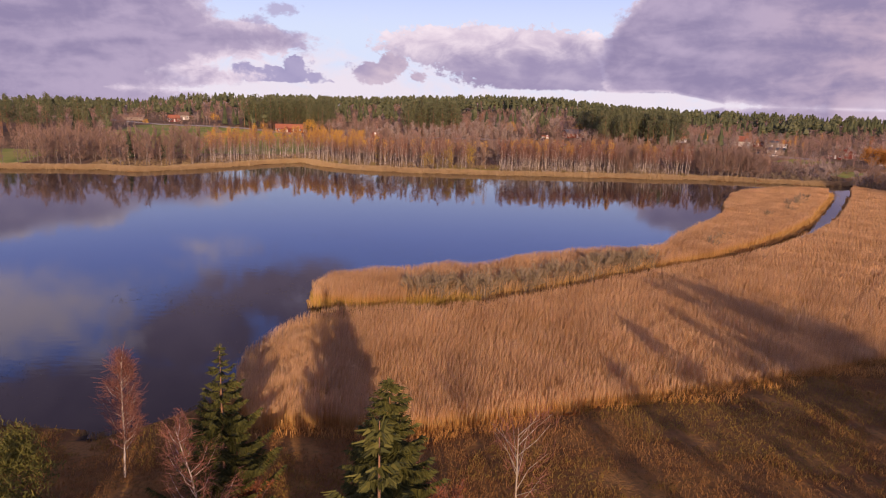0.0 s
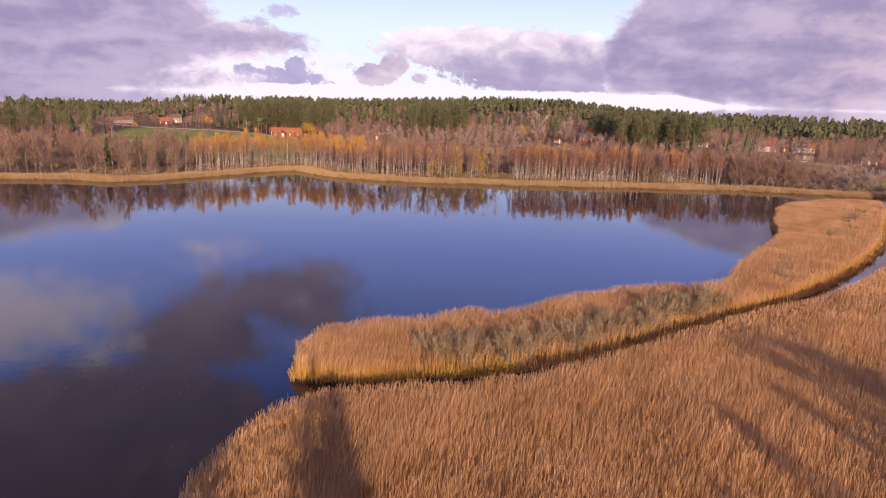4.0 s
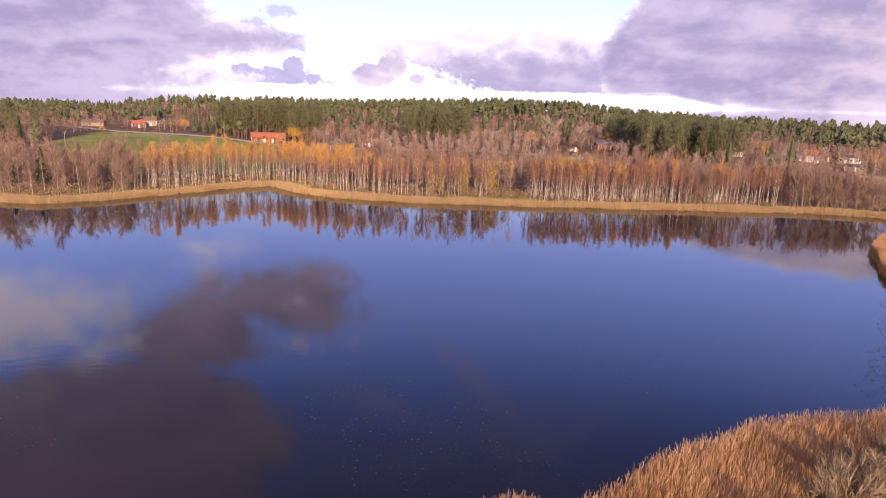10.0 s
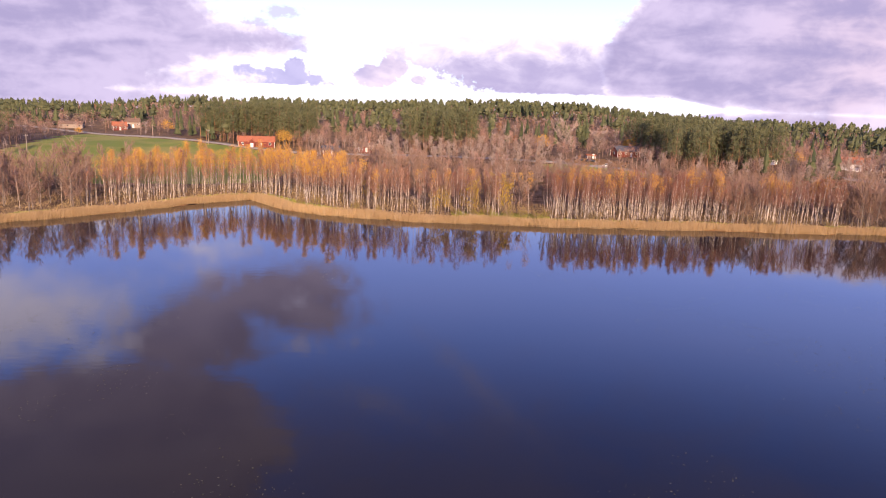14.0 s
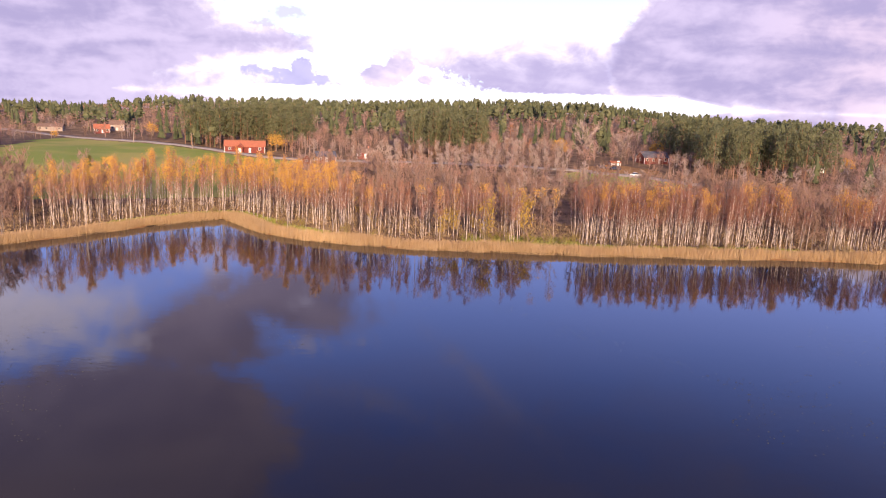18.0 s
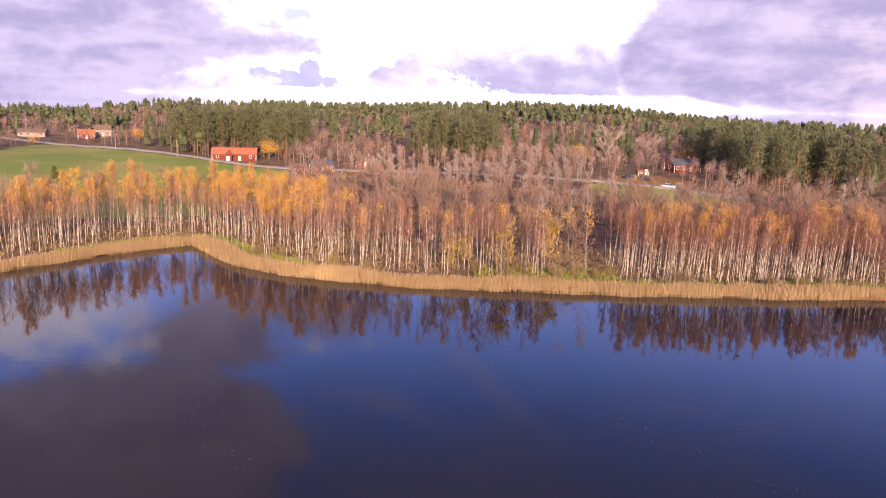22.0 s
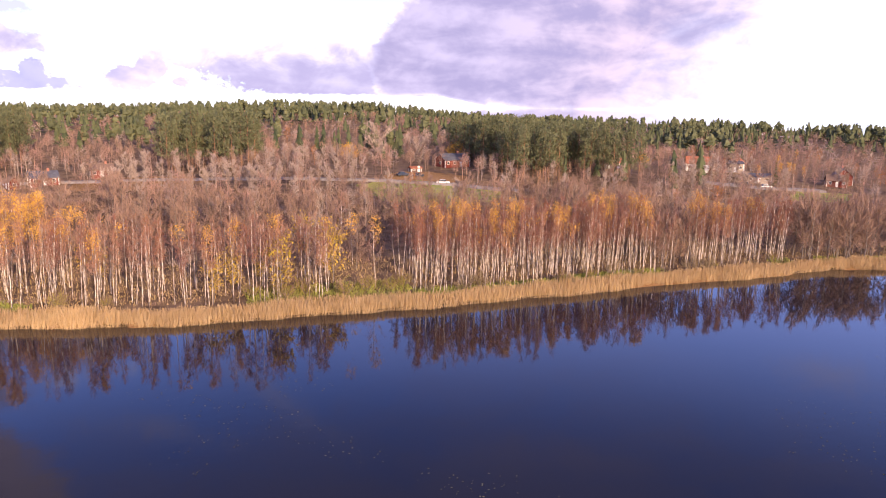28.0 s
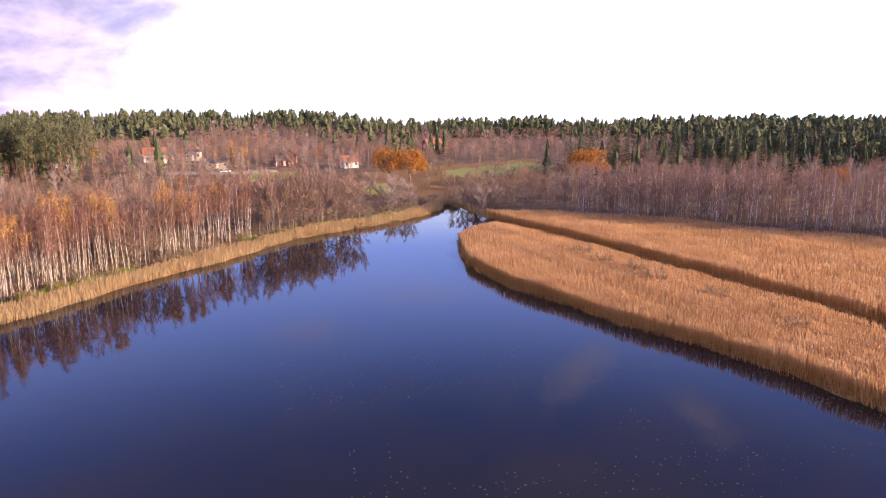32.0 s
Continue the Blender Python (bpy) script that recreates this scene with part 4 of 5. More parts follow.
# the foot of the trees, where scrub closes the view between trunks
stand("willow", 22, 30, 150, 340, 400, 4.0, 113, (0.80, 1.20))


def lod_tree(kind, seed, thrift=1.0):
    """A far tree: fewer and larger blades, the same habit."""
    rng = np.random.default_rng(seed)
    if kind == "pine":
        n, h = int(34 * thrift), 16.0
        k = rng.uniform(0.42, 1.0, n)
        r = 2.2 * np.sqrt(np.clip(1 - ((k - 0.6) / 0.42) ** 2, 0.05, 1))
        a = rng.uniform(0, 6.28, n)
        base = np.stack([np.cos(a) * r * 0.45, np.sin(a) * r * 0.45, k * h], 1)
        crown = strips(base, np.stack([np.cos(a), np.sin(a), np.full(n, 0.35)], 1) + rng.normal(0, 0.3, (n, 3)), 0.4 + r * 0.55, rng.uniform(0.55, 1.0, n) / thrift ** 0.7, rng, 0.5)
        lumps = []
        for z0, z1, wide_ in ((5.6, 9.6, 1.35), (7.8, 12.6, 1.7), (10.4, 14.6, 1.45), (12.4, 17.0, 0.85))[0 if thrift > 0.5 else 1:]:
            ox, oy = rng.normal(0, 0.45, 2)
            v, f = tube([(ox, oy, z0), (ox, oy, z0 * 0.7 + z1 * 0.3), (ox, oy, z0 * 0.3 + z1 * 0.7), (ox, oy, z1)], [0.35, wide_, wide_ * 0.85, 0.12], 6)
            lumps.append((v + rng.normal(0, 0.34, v.shape), f))
        return joined([crown] + lumps + [strips(np.zeros((2, 3)), np.tile((0.02, 0, 1.0), (2, 1)), h * 0.5, 0.28, rng, 0.5)])
    if kind == "conifer":
        n, h = int(30 * thrift), 16.0
        k = np.linspace(0.12, 0.98, n)
        a = np.arange(n) * 2.4 + rng.uniform(0, 1, n)
        r = 2.5 * (1 - k) ** 0.75 + 0.2
        base = np.stack([0 * k, 0 * k, k * h], 1)
        way = np.stack([np.cos(a), np.sin(a), np.full(n, -0.35)], 1)
        crown = strips(base, way, r, (0.65 + 0.5 * (1 - k)) / thrift ** 0.7, rng, 0.4)
        tiers = []
        for low_, top_, wide_ in ((1.6, 7.5, 1.75), (5.5, 11.0, 1.35), (9.0, 14.0, 0.95), (12.2, 16.4, 0.55))[0 if thrift > 0.5 else 1:]:
            v, f = tube([(0, 0, low_), (rng.normal(0, 0.1), rng.normal(0, 0.1), top_)], [wide_ * 1.3, 0.04], 6)
            tiers.append((v + rng.normal(0, 0.28, v.shape) * (v[:, 2:3] < low_ + 1), f))
        return joined([crown] + tiers)
    n, h = int(104 * thrift), 12.5
    wide = 2.1
    u = rng.normal(0, 1, (n, 3))
    u /= np.linalg.norm(u, axis=1)[:, None]
    base = np.array((0, 0, h * 0.56)) + u * np.array((wide * 0.55, wide * 0.55, h * 0.27)) * rng.uniform(0.5, 1, (n, 1))
    crown = strips(base, u * (0.85, 0.85, 0.6) + (0, 0, 0.6) + rng.normal(0, 0.25, (n, 3)), rng.uniform(0.9, 2.0, n), rng.uniform(0.06, 0.13, n) / thrift ** 0.8, rng, 0.3)
    stem_ = strips(np.zeros((2, 3)), np.tile((0.02, 0, 1.0), (2, 1)), h * 0.8, 0.24, rng, 0.4)
    return joined([crown, stem_])


def woods(name, label, kind, mat, pts, size, seed):
    if len(pts) > 400:
        far = np.hypot(pts[:, 0] - 10, pts[:, 1] - 203) > 400
        mid = (size[0] + size[1]) / 2
        plant_woods(name, label, kind, mat, pts[~far], size, seed, 1.0)
        plant_woods(name, label + ', farther off', kind, mat, pts[far], (mid - 0.10, mid + 0.08), seed + 50, 0.30, (1.3, 2.0))
    else:
        plant_woods(name, label, kind, mat, pts, size, seed, 1.0)


def plant_woods(name, label, kind, mat, pts, size, seed, thrift, spread=(0.8, 1.45)):
    rng = np.random.default_rng(seed)
    forms = [lod_tree(kind, seed + k, thrift) for k in range(4)]
    vs, fs, at = [], [], 0
    z = terrain(pts[:, 0], pts[:, 1]) - 0.2
    for k, (v, f) in enumerate(forms):
        mine = np.where(np.arange(len(pts)) % 4 == k)[0]
        a, s = rng.uniform(0, 6.28, len(mine)), rng.uniform(*size, len(mine))
        wide = s * rng.uniform(*spread, len(mine))
        c, n_ = np.cos(a), np.sin(a)
        x = (v[None, :, 0] * c[:, None] - v[None, :, 1] * n_[:, None]) * wide[:, None] + pts[mine, 0][:, None]
        y = (v[None, :, 0] * n_[:, None] + v[None, :, 1] * c[:, None]) * wide[:, None] + pts[mine, 1][:, None]
        h = v[None, :, 2] * s[:, None] + z[mine][:, None]
        vs.append(np.stack([x, y, h], -1).reshape(-1, 3))
        fs.append((f[None] + (np.arange(len(mine)) * len(v))[:, None, None] + at).reshape(-1, 4))
        at += len(mine) * len(v)
    tagged(mesh_object(name, np.concatenate(vs), np.concatenate(fs), mat), label, "woods", kind="stuff")


def build_woods():
    rng = np.random.default_rng(500)
    n = 30000
    # strewn by bearing and distance round the lake, thinner with distance
    az, r = rng.uniform(-1.25, 2.2, n), 120 + 880 * rng.beta(1.1, 1.35, n)
    x, y = 30 + r * np.sin(az), 205 + r * np.cos(az)
    d = away(x, y, LAKE, True)
    ok = ~open_land(x, y) & (d > 26) & (np.hypot(x - 40, y - 200) < 985)
    ok &= ~((x > -90) & (x < 110) & (d < 60) & (y > 290))
    x, y, d = x[ok], y[ok], d[ok]
    wide = np.where(np.hypot(x - 10, y - 203) > 400, 8.8, 5.7)
    cell = (np.round(x / wide).astype(int) * 10007 + np.round(y / wide).astype(int)) * 2 + (wide > 6)
    _, first = np.unique(cell, return_index=True)
    x, y, d = x[first], y[first], d[first]
    patch = waves(x * 1.1 + 40, y * 1.1) + rng.normal(0, 0.45, len(x))
    conifer = patch + 1.0 * smooth(d, 130, 360) + 0.5 * smooth(d, 260, 480) + 0.9 * smooth(x, 265, 330) * smooth(-y, -310, -250) - 0.75 - 0.45 * smooth(-x, 120, 200) + 0.35 * smooth(x, 150, 320) * smooth(-y, -380, -250) > 0.74
    conifer &= ~((x > 120) & (x < 235) & (y < 400))
    conifer &= ~((x > -66) & (x < 60) & (y < 484))
    tone = waves(x * 2.3, y * 2.1 + 30) + rng.normal(0, 0.5, len(x))
    pts = np.stack([x, y], 1)
    woods("conifer_woods", "dark green spruce and pine woods on the far slopes", "conifer", NEEDLE, pts[conifer & (tone < 0.35)], (0.5, 0.95), 601)
    woods("pine_woods", "grey-green pine woods behind the meadows", "pine", PINE_NEEDLE, pts[conifer & (tone >= 0.35)], (0.65, 1.0), 602)
    leafless = ~conifer
    woods("leafless_woods", "leafless grey-brown alder and aspen woods", "leafless", ALDER_TWIG, pts[leafless & (tone < 0.1)], (0.5, 0.82), 603)
    woods("birch_woods", "leafless rust-brown birch woods inland", "leafless", WOODS_TWIG, pts[leafless & (tone >= 0.1) & (tone < 0.9)], (0.52, 0.86), 604)
    woods("pale_woods", "pale leafless aspen woods inland", "leafless", PALE_TWIG, pts[leafless & (tone >= 0.9) & (tone < 1.95)], (0.55, 0.9), 605)
    woods("rusty_woods", "woods still in rust-orange autumn leaf", "leafless", BIRCH_RUST, pts[leafless & (tone >= 1.95)], (0.6, 0.95), 606)


build_woods()


def build_brow():
    """The last rows of trees, close set, where the land falls away again."""
    rng = np.random.default_rng(510)
    a = rng.uniform(-0.95, 2.0, 7000)
    r = brow(40 + 100 * np.sin(a), 200 + 100 * np.cos(a)) + rng.uniform(-75, 25, 7000)
    pts = np.stack([40 + r * np.sin(a), 200 + r * np.cos(a)], 1)
    tone = waves(pts[:, 0] * 1.6, pts[:, 1] * 1.6) + rng.normal(0, 0.5, len(pts))
    plant_woods("conifer_woods", "dark green spruces along the brow of the far hills", "conifer", NEEDLE, pts[tone < 0.0], (0.36, 0.52), 611, 0.2, (1.15, 1.7))
    plant_woods("pine_woods", "green pines along the brow of the far hills", "pine", PINE_NEEDLE, pts[(tone >= 0.0) & (tone < 0.35)], (0.36, 0.50), 612, 0.3, (1.1, 1.6))
    plant_woods("birch_woods", "leafless birches along the brow of the far hills", "leafless", WOODS_TWIG, pts[tone >= 0.35], (0.46, 0.60), 613, 0.4, (1.2, 1.8))


build_brow()


def build_scrub():
    """Knee- to head-high twigs and saplings that fill the ground between the trees."""
    rng = np.random.default_rng(520)
    n = 7000
    x, y = rng.uniform(-170, 215, n), rng.uniform(150, 470, n)
    d = away(x, y, LAKE, True)
    ok = ~open_land(x, y) & (d > 8) & (d < 110) & ((y > 285) | (x > 172))
    x, y, d = x[ok], y[ok], d[ok]
    for name, label, mat, mine in (("scrub", "brown leafless undergrowth between the shore trees", ALDER_TWIG, waves(x * 4, y * 4) < 0.35), ("scrub", "pale withered undergrowth between the shore trees", PALE_TWIG, waves(x * 4, y * 4) >= 0.35)):
        k = np.repeat(np.where(mine)[0], 26)
        m = len(k)
        root = np.stack([x[k] + rng.normal(0, 0.7, m), y[k] + rng.normal(0, 0.7, m), np.zeros(m)], 1)
        root[:, 2] = terrain(root[:, 0], root[:, 1]) - 0.1
        tall = rng.uniform(0.6, 2.4, m) * (0.25 + 0.75 * smooth(d[k], 22, 40))
        v, f = strips(root, rng.normal(0, 0.3, (m, 3)) + (0, 0, 1.0), tall, rng.uniform(0.04, 0.11, m), rng, 0.4)
        tagged(mesh_object(name, v, f, mat), label, "undergrowth", kind="stuff")


build_scrub()

# ---- the near shore, below the first stretch of the flight ----
random.seed(700)
plant("shore_birch", -21, 64, 1.0, 0, 40, label="leafless birch with white trunk and red-brown twigs on the near shore")
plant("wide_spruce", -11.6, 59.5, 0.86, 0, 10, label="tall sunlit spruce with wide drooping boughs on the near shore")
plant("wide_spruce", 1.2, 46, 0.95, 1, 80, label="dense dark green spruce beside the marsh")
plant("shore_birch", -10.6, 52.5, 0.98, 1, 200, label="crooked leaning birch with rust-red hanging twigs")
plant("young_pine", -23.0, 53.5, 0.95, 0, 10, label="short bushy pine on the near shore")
plant("red_shrub", 3.0, 55.5, 1.1)
plant("red_shrub", 5.4, 56.5, 0.8)
plant("red_shrub", -9.5, 60, 0.6)
plant("red_shrub", -17, 67, 0.5)
plant("forked_tree", 10.2, 58, 1.0)
for x, y, k, s in ((-20, 25, "spruce", 0.95), (-18, 22, "spruce", 0.95), (-8, 24, "spruce", 0.9), (-5, 22, "spruce", 0.9), (-11, 21, "spruce", 0.9), (-25, 25, "spruce", 0.95), (-28, 23, "spruce", 0.95), (-31, 26, "spruce", 0.95), (-36, 27, "spruce", 0.95), (-40, 30, "spruce", 0.9), (50, 36, "spruce", 0.8), (55, 33, "pine", 0.9), (60, 38, "spruce", 0.82), (64, 34, "pine", 0.9), (53, 42, "pine", 0.75), (58, 44, "spruce", 0.78), (66, 41, "pine", 0.9), (70, 46, "spruce", 0.85), (47, 31, "pine", 0.85), (57, 39, "pine", 0.85), (54, 50, "alder", 1.35), (61, 51, "alder", 1.4), (57, 46, "alder", 1.45), (65, 43, "alder", 1.4), (68, 37, "alder", 1.45), (50, 40, "alder", 1.3), (59, 54, "alder", 1.3), (63, 47, "alder", 1.4), (62, 30, "spruce", 1.05), (70, 27, "pine", 1.05), (79, 25, "spruce", 1.0), (56, 22, "pine", 1.0), (47, 17, "spruce", 1.0), (39, 12, "birch_bare", 1.0), (88, 29, "pine", 1.1), (97, 26, "spruce", 1.1), (108, 31, "pine", 1.05),
                   (30, 8, "pine", 0.95), (66, 18, "pine", 1.05), (84, 16, "spruce", 1.05), (-32, 30, "pine", 0.9), (-45, 36, "spruce", 0.9), (-24, 22, "birch_bare", 0.9), (120, 40, "pine", 1.05), (134, 52, "spruce", 1.0), (-60, 48, "alder", 0.9), (1.6, 31, "wide_spruce", 1.2), (-12, 30, "wide_spruce", 0.85), (-17, 31, "pine", 0.85), (-22, 31, "pine", 0.86), (-27, 30, "pine", 0.85), (-35, 33, "pine", 0.85), (-41, 34, "alder", 1.05), (-8, 31, "alder", 1.0), (-14, 33, "alder", 0.95), (-24, 33, "alder", 1.0), (-30, 34, "alder", 1.0), (-47, 33, "pine", 0.9), (43, 27, "pine", 1.05), (51, 30, "spruce", 0.95), (58, 12, "spruce", 1.1), (74, 14, "pine", 1.1), (91, 13, "spruce", 1.1), (35, 22, "pine", 0.95), (102, 14, "pine", 1.1), (112, 22, "spruce", 1.05)):
    plant(k, x, y, s)

random.seed(705)
for x, y in spots(30, lambda a, b: inside(a, b, EAST_GRASS) & ~inside(a, b, EAST_MEADOW), 188, 300, 296, 402, 5.0, 705):
    plant("willow", x, y, random.uniform(0.7, 1.3), label="leafless pale willow bush in the withered meadow")
# willows down the channel side of the spit
random.seed(710)
for k in range(44):
    x = 1.5 + 46 * (k + random.uniform(-0.4, 0.4)) / 43
    y = float(np.interp(x, (2, 9, 15, 25, 37, 49), (115, 116, 119, 124, 133, 141.5))) + random.uniform(1.6, 8.0)
    plant("willow", x, y, random.uniform(1.05, 1.5), label="leafless grey willow bush among the reeds of the spit")
for x, y in ((68, 164), (71, 168), (74, 172), (66, 160), (118, 226), (122, 231), (127, 238), (131, 243), (112, 216), (100, 204)):
    plant("willow", x, y, random.uniform(1.0, 1.3), label="leafless grey willow bush among the reeds of the spit")
for x, y, k in ((177, 232, 0.8), (176, 205, 0.9), (175, 196, 0.8), (176, 250, 0.8), (178, 268, 0.9), (176, 278, 1.0), (174, 180, 0.9)):
    plant("leafy_bush", x, y, k)


def build_marsh_birches():
    """The close-set thin stems of the birch wood behind the reed marsh."""
    def keep(x, y):
        d = away(x, y, BED_LAND)
        return ~open_land(x, y) & (d > 1.5) & (d < 16) & (x > 165)
    wood, spray = lesser_birches(931, keep, (166, 205, 125, 262), 330, 1.0, 9.0, 13.5)
    tagged(mesh_object("birch_thicket_stems", wood[0], wood[1], BIRCH_BARK, None, True), "thin pale birch stems crowded behind the reed marsh", "trees", kind="stuff")
    tagged(mesh_object("birch_thicket_twigs", spray[0], spray[1], PURPLE_TWIG), "purple-brown birch twigs crowded behind the reed marsh", "trees", kind="stuff")


build_marsh_birches()


# ---- road, houses and what stands round them ----
def paint_plain(low, high, scale=2.0, rough=0.8, metal=0.0):
    def paint(n, s):
        p = n.node("ShaderNodeTexCoord").outputs["Object"]
        n.link(n.mix(n.step(n.noise(p, scale, 5), 0.3, 0.7), low, high), s.inputs["Base Color"])
        s.inputs["Roughness"].default_value, s.inputs["Metallic"].default_value = rough, metal
    return paint


RED_WALL = material("falu_red_boards", paint_plain((0.12, 0.022, 0.014), (0.20, 0.038, 0.022)))
WHITE_WALL = material("white_paint", paint_plain((0.62, 0.60, 0.56), (0.80, 0.78, 0.74)))
BROWN_WALL = material("dark_brown_boards", paint_plain((0.055, 0.030, 0.022), (0.11, 0.06, 0.04)))
PALE_WALL = material("weathered_boards", paint_plain((0.24, 0.19, 0.15), (0.36, 0.29, 0.23)))
TILE_ROOF = material("orange_clay_tiles", paint_plain((0.31, 0.095, 0.050), (0.46, 0.165, 0.085), 3.0))
METAL_ROOF = material("grey_sheet_metal", paint_plain((0.06, 0.06, 0.078), (0.11, 0.112, 0.135), 1.0, 0.7, 0.0))
RUST_ROOF = material("rusty_roof", paint_plain((0.22, 0.075, 0.04), (0.34, 0.12, 0.06), 3.0))
BROWN_ROOF = material("brown_roof", paint_plain((0.13, 0.08, 0.06), (0.22, 0.14, 0.10)))
GLASS = material("window_glass", paint_plain((0.02, 0.025, 0.03), (0.05, 0.055, 0.06), 1.0, 0.08))
GRAVEL = material("pale_gravel", paint_plain((0.19, 0.165, 0.15), (0.30, 0.265, 0.245), 1.5, 0.95))
STONE = material("chimney_brick", paint_plain((0.25, 0.10, 0.07), (0.36, 0.16, 0.10), 6.0))
DARK_PAINT = material("dark_car_paint", paint_plain((0.03, 0.035, 0.05), (0.05, 0.055, 0.07), 1.0, 0.25))
RUBBER = material("rubber", paint_plain((0.015, 0.015, 0.015), (0.03, 0.03, 0.03)))
RED_BOAT = material("faded_red_boat_paint", paint_plain((0.30, 0.05, 0.03), (0.42, 0.10, 0.06)))


def part(name, bm, mat, parent, label=""):
    me = bpy.data.meshes.new(name)
    bm.to_mesh(me)
    bm.free()
    me.materials.append(mat)
    ob = new(name, me)
    ob.parent = parent
    return tagged(ob, label)


def slab(x0, x1, y0, y1, z0, z1, bevel=0.0):
    bm = bmesh.new()
    bmesh.ops.create_cube(bm, size=1.0)
    bmesh.ops.scale(bm, vec=(x1 - x0, y1 - y0, z1 - z0), verts=bm.verts)
    bmesh.ops.translate(bm, vec=((x0 + x1) / 2, (y0 + y1) / 2, (z0 + z1) / 2), verts=bm.verts)
    if bevel:
        bmesh.ops.bevel(bm, geom=bm.edges[:], offset=bevel, segments=1, affect="EDGES")
    return bm


def gabled(l, w_, h, rise):
    """A wall body with its two gables, ridge along x."""
    bm = bmesh.new()
    ends = []
    for x in (-l / 2, l / 2):
        ends.append([bm.verts.new(p) for p in ((x, -w_ / 2, -0.8), (x, w_ / 2, -0.8), (x, w_ / 2, h), (x, 0, h + rise), (x, -w_ / 2, h))])
    a, b = ends
    bm.faces.new(a[::-1])
    bm.faces.new(b)
    for k in range(5):
        j = (k + 1) % 5
        bm.faces.new((a[k], a[j], b[j], b[k]))
    return bm


def roof_side(l, w_, h, rise, sgn, over=0.45, thick=0.16):
    """One pitch of a saddle roof, with its overhang."""
    bm = bmesh.new()
    run = w_ / 2 + over
    drop = rise * run / (w_ / 2)
    low, top = [], []
    for x in (-l / 2 - over, l / 2 + over):
        for y, z in ((0, h + rise), (sgn * run, h + rise - drop)):
            low.append(bm.verts.new((x, y, z + 0.03)))
            top.append(bm.verts.new((x, y, z + thick + 0.03)))
    q = (0, 1, 3, 2)
    bm.faces.new([low[k] for k in q])
    bm.faces.new([top[k] for k in q][::-1])
    for k in range(4):
        i, j = q[k], q[(k + 1) % 4]
        bm.faces.new((low[i], top[i], top[j], low[j]))
    bmesh.ops.recalc_face_normals(bm, faces=bm.faces)
    return bm


def window(parent, x, y, z, wide, high, face, trim):
    """A window on a long wall (face 'y') or on a gable (face 'x')."""
    s = -1 if (y if face == "y" else x) < 0 else 1
    if face == "y":
        f = part("window", slab(x - wide / 2, x + wide / 2, min(y, y + s * 0.06), max(y, y + s * 0.06), z, z + high), trim, parent)
        part("pane", slab(x - wide / 2 + 0.12, x + wide / 2 - 0.12, min(y, y + s * 0.075), max(y, y + s * 0.075), z + 0.12, z + high - 0.12), GLASS, f)
    else:
        f = part("window", slab(min(x, x + s * 0.06), max(x, x + s * 0.06), y - wide / 2, y + wide / 2, z, z + high), trim, parent)
        part("pane", slab(min(x, x + s * 0.075), max(x, x + s * 0.075), y - wide / 2 + 0.12, y + wide / 2 - 0.12, z + 0.12, z + high - 0.12), GLASS, f)


def house(name, label, x, y, turn, l, w_, h, rise, wall, roof, trim, windows=3, chimney=True, porch=False, group="houses beyond the lake"):
    root = new(name)
    root.matrix_basis = pose(x, y, float(terrain(x, y)) + 0.15, 0, 0, turn)
    part("wall", gabled(l, w_, h, rise), wall, root)
    for s in (-1, 1):
        part("roof", roof_side(l, w_, h, rise, s), roof, root)
        for e in (-1, 1):
            part("corner_board", slab(e * l / 2 - 0.09, e * l / 2 + 0.09, s * w_ / 2 - 0.09, s * w_ / 2 + 0.09, -0.4, h - 0.02), trim, root)
        for k in range(windows):
            wx = -l / 2 + l * (k + 0.5) / windows
            if s < 0 and k == windows // 2:
                door = part("door", slab(wx - 0.5, wx + 0.5, -w_ / 2 - 0.07, -w_ / 2, 0.0, 2.05), trim, root)
                part("handle", slab(wx + 0.32, wx + 0.42, -w_ / 2 - 0.12, -w_ / 2 - 0.07, 1.0, 1.08), GLASS, door)
            else:
                window(root, wx, s * w_ / 2, h * 0.36, 1.15, min(1.3, h * 0.45), "y", trim)
        window(root, s * l / 2, 0, h * 0.36, 1.2, min(1.3, h * 0.45), "x", trim)
    if chimney:
        part("chimney", slab(l * 0.16, l * 0.16 + 0.7, -0.35, 0.35, h + rise - 0.6, h + rise + 1.0, 0.04), STONE, root)
    if porch:
        p = part("porch", gabled(4.6, 3.0, h * 0.92, 1.5), wall, root)
        p.matrix_basis = pose(-l * 0.12, -w_ / 2 - 1.9, 0, 0, 0, 90)
        for s in (-1, 1):
            r = part("roof", roof_side(4.6, 3.0, h * 0.92, 1.5, s, 0.3), roof, p)
        part("door", slab(-2.37, -2.3, -0.7, 0.7, 0, 2.2), trim, p)
    return tagged(root, label, "house", group)


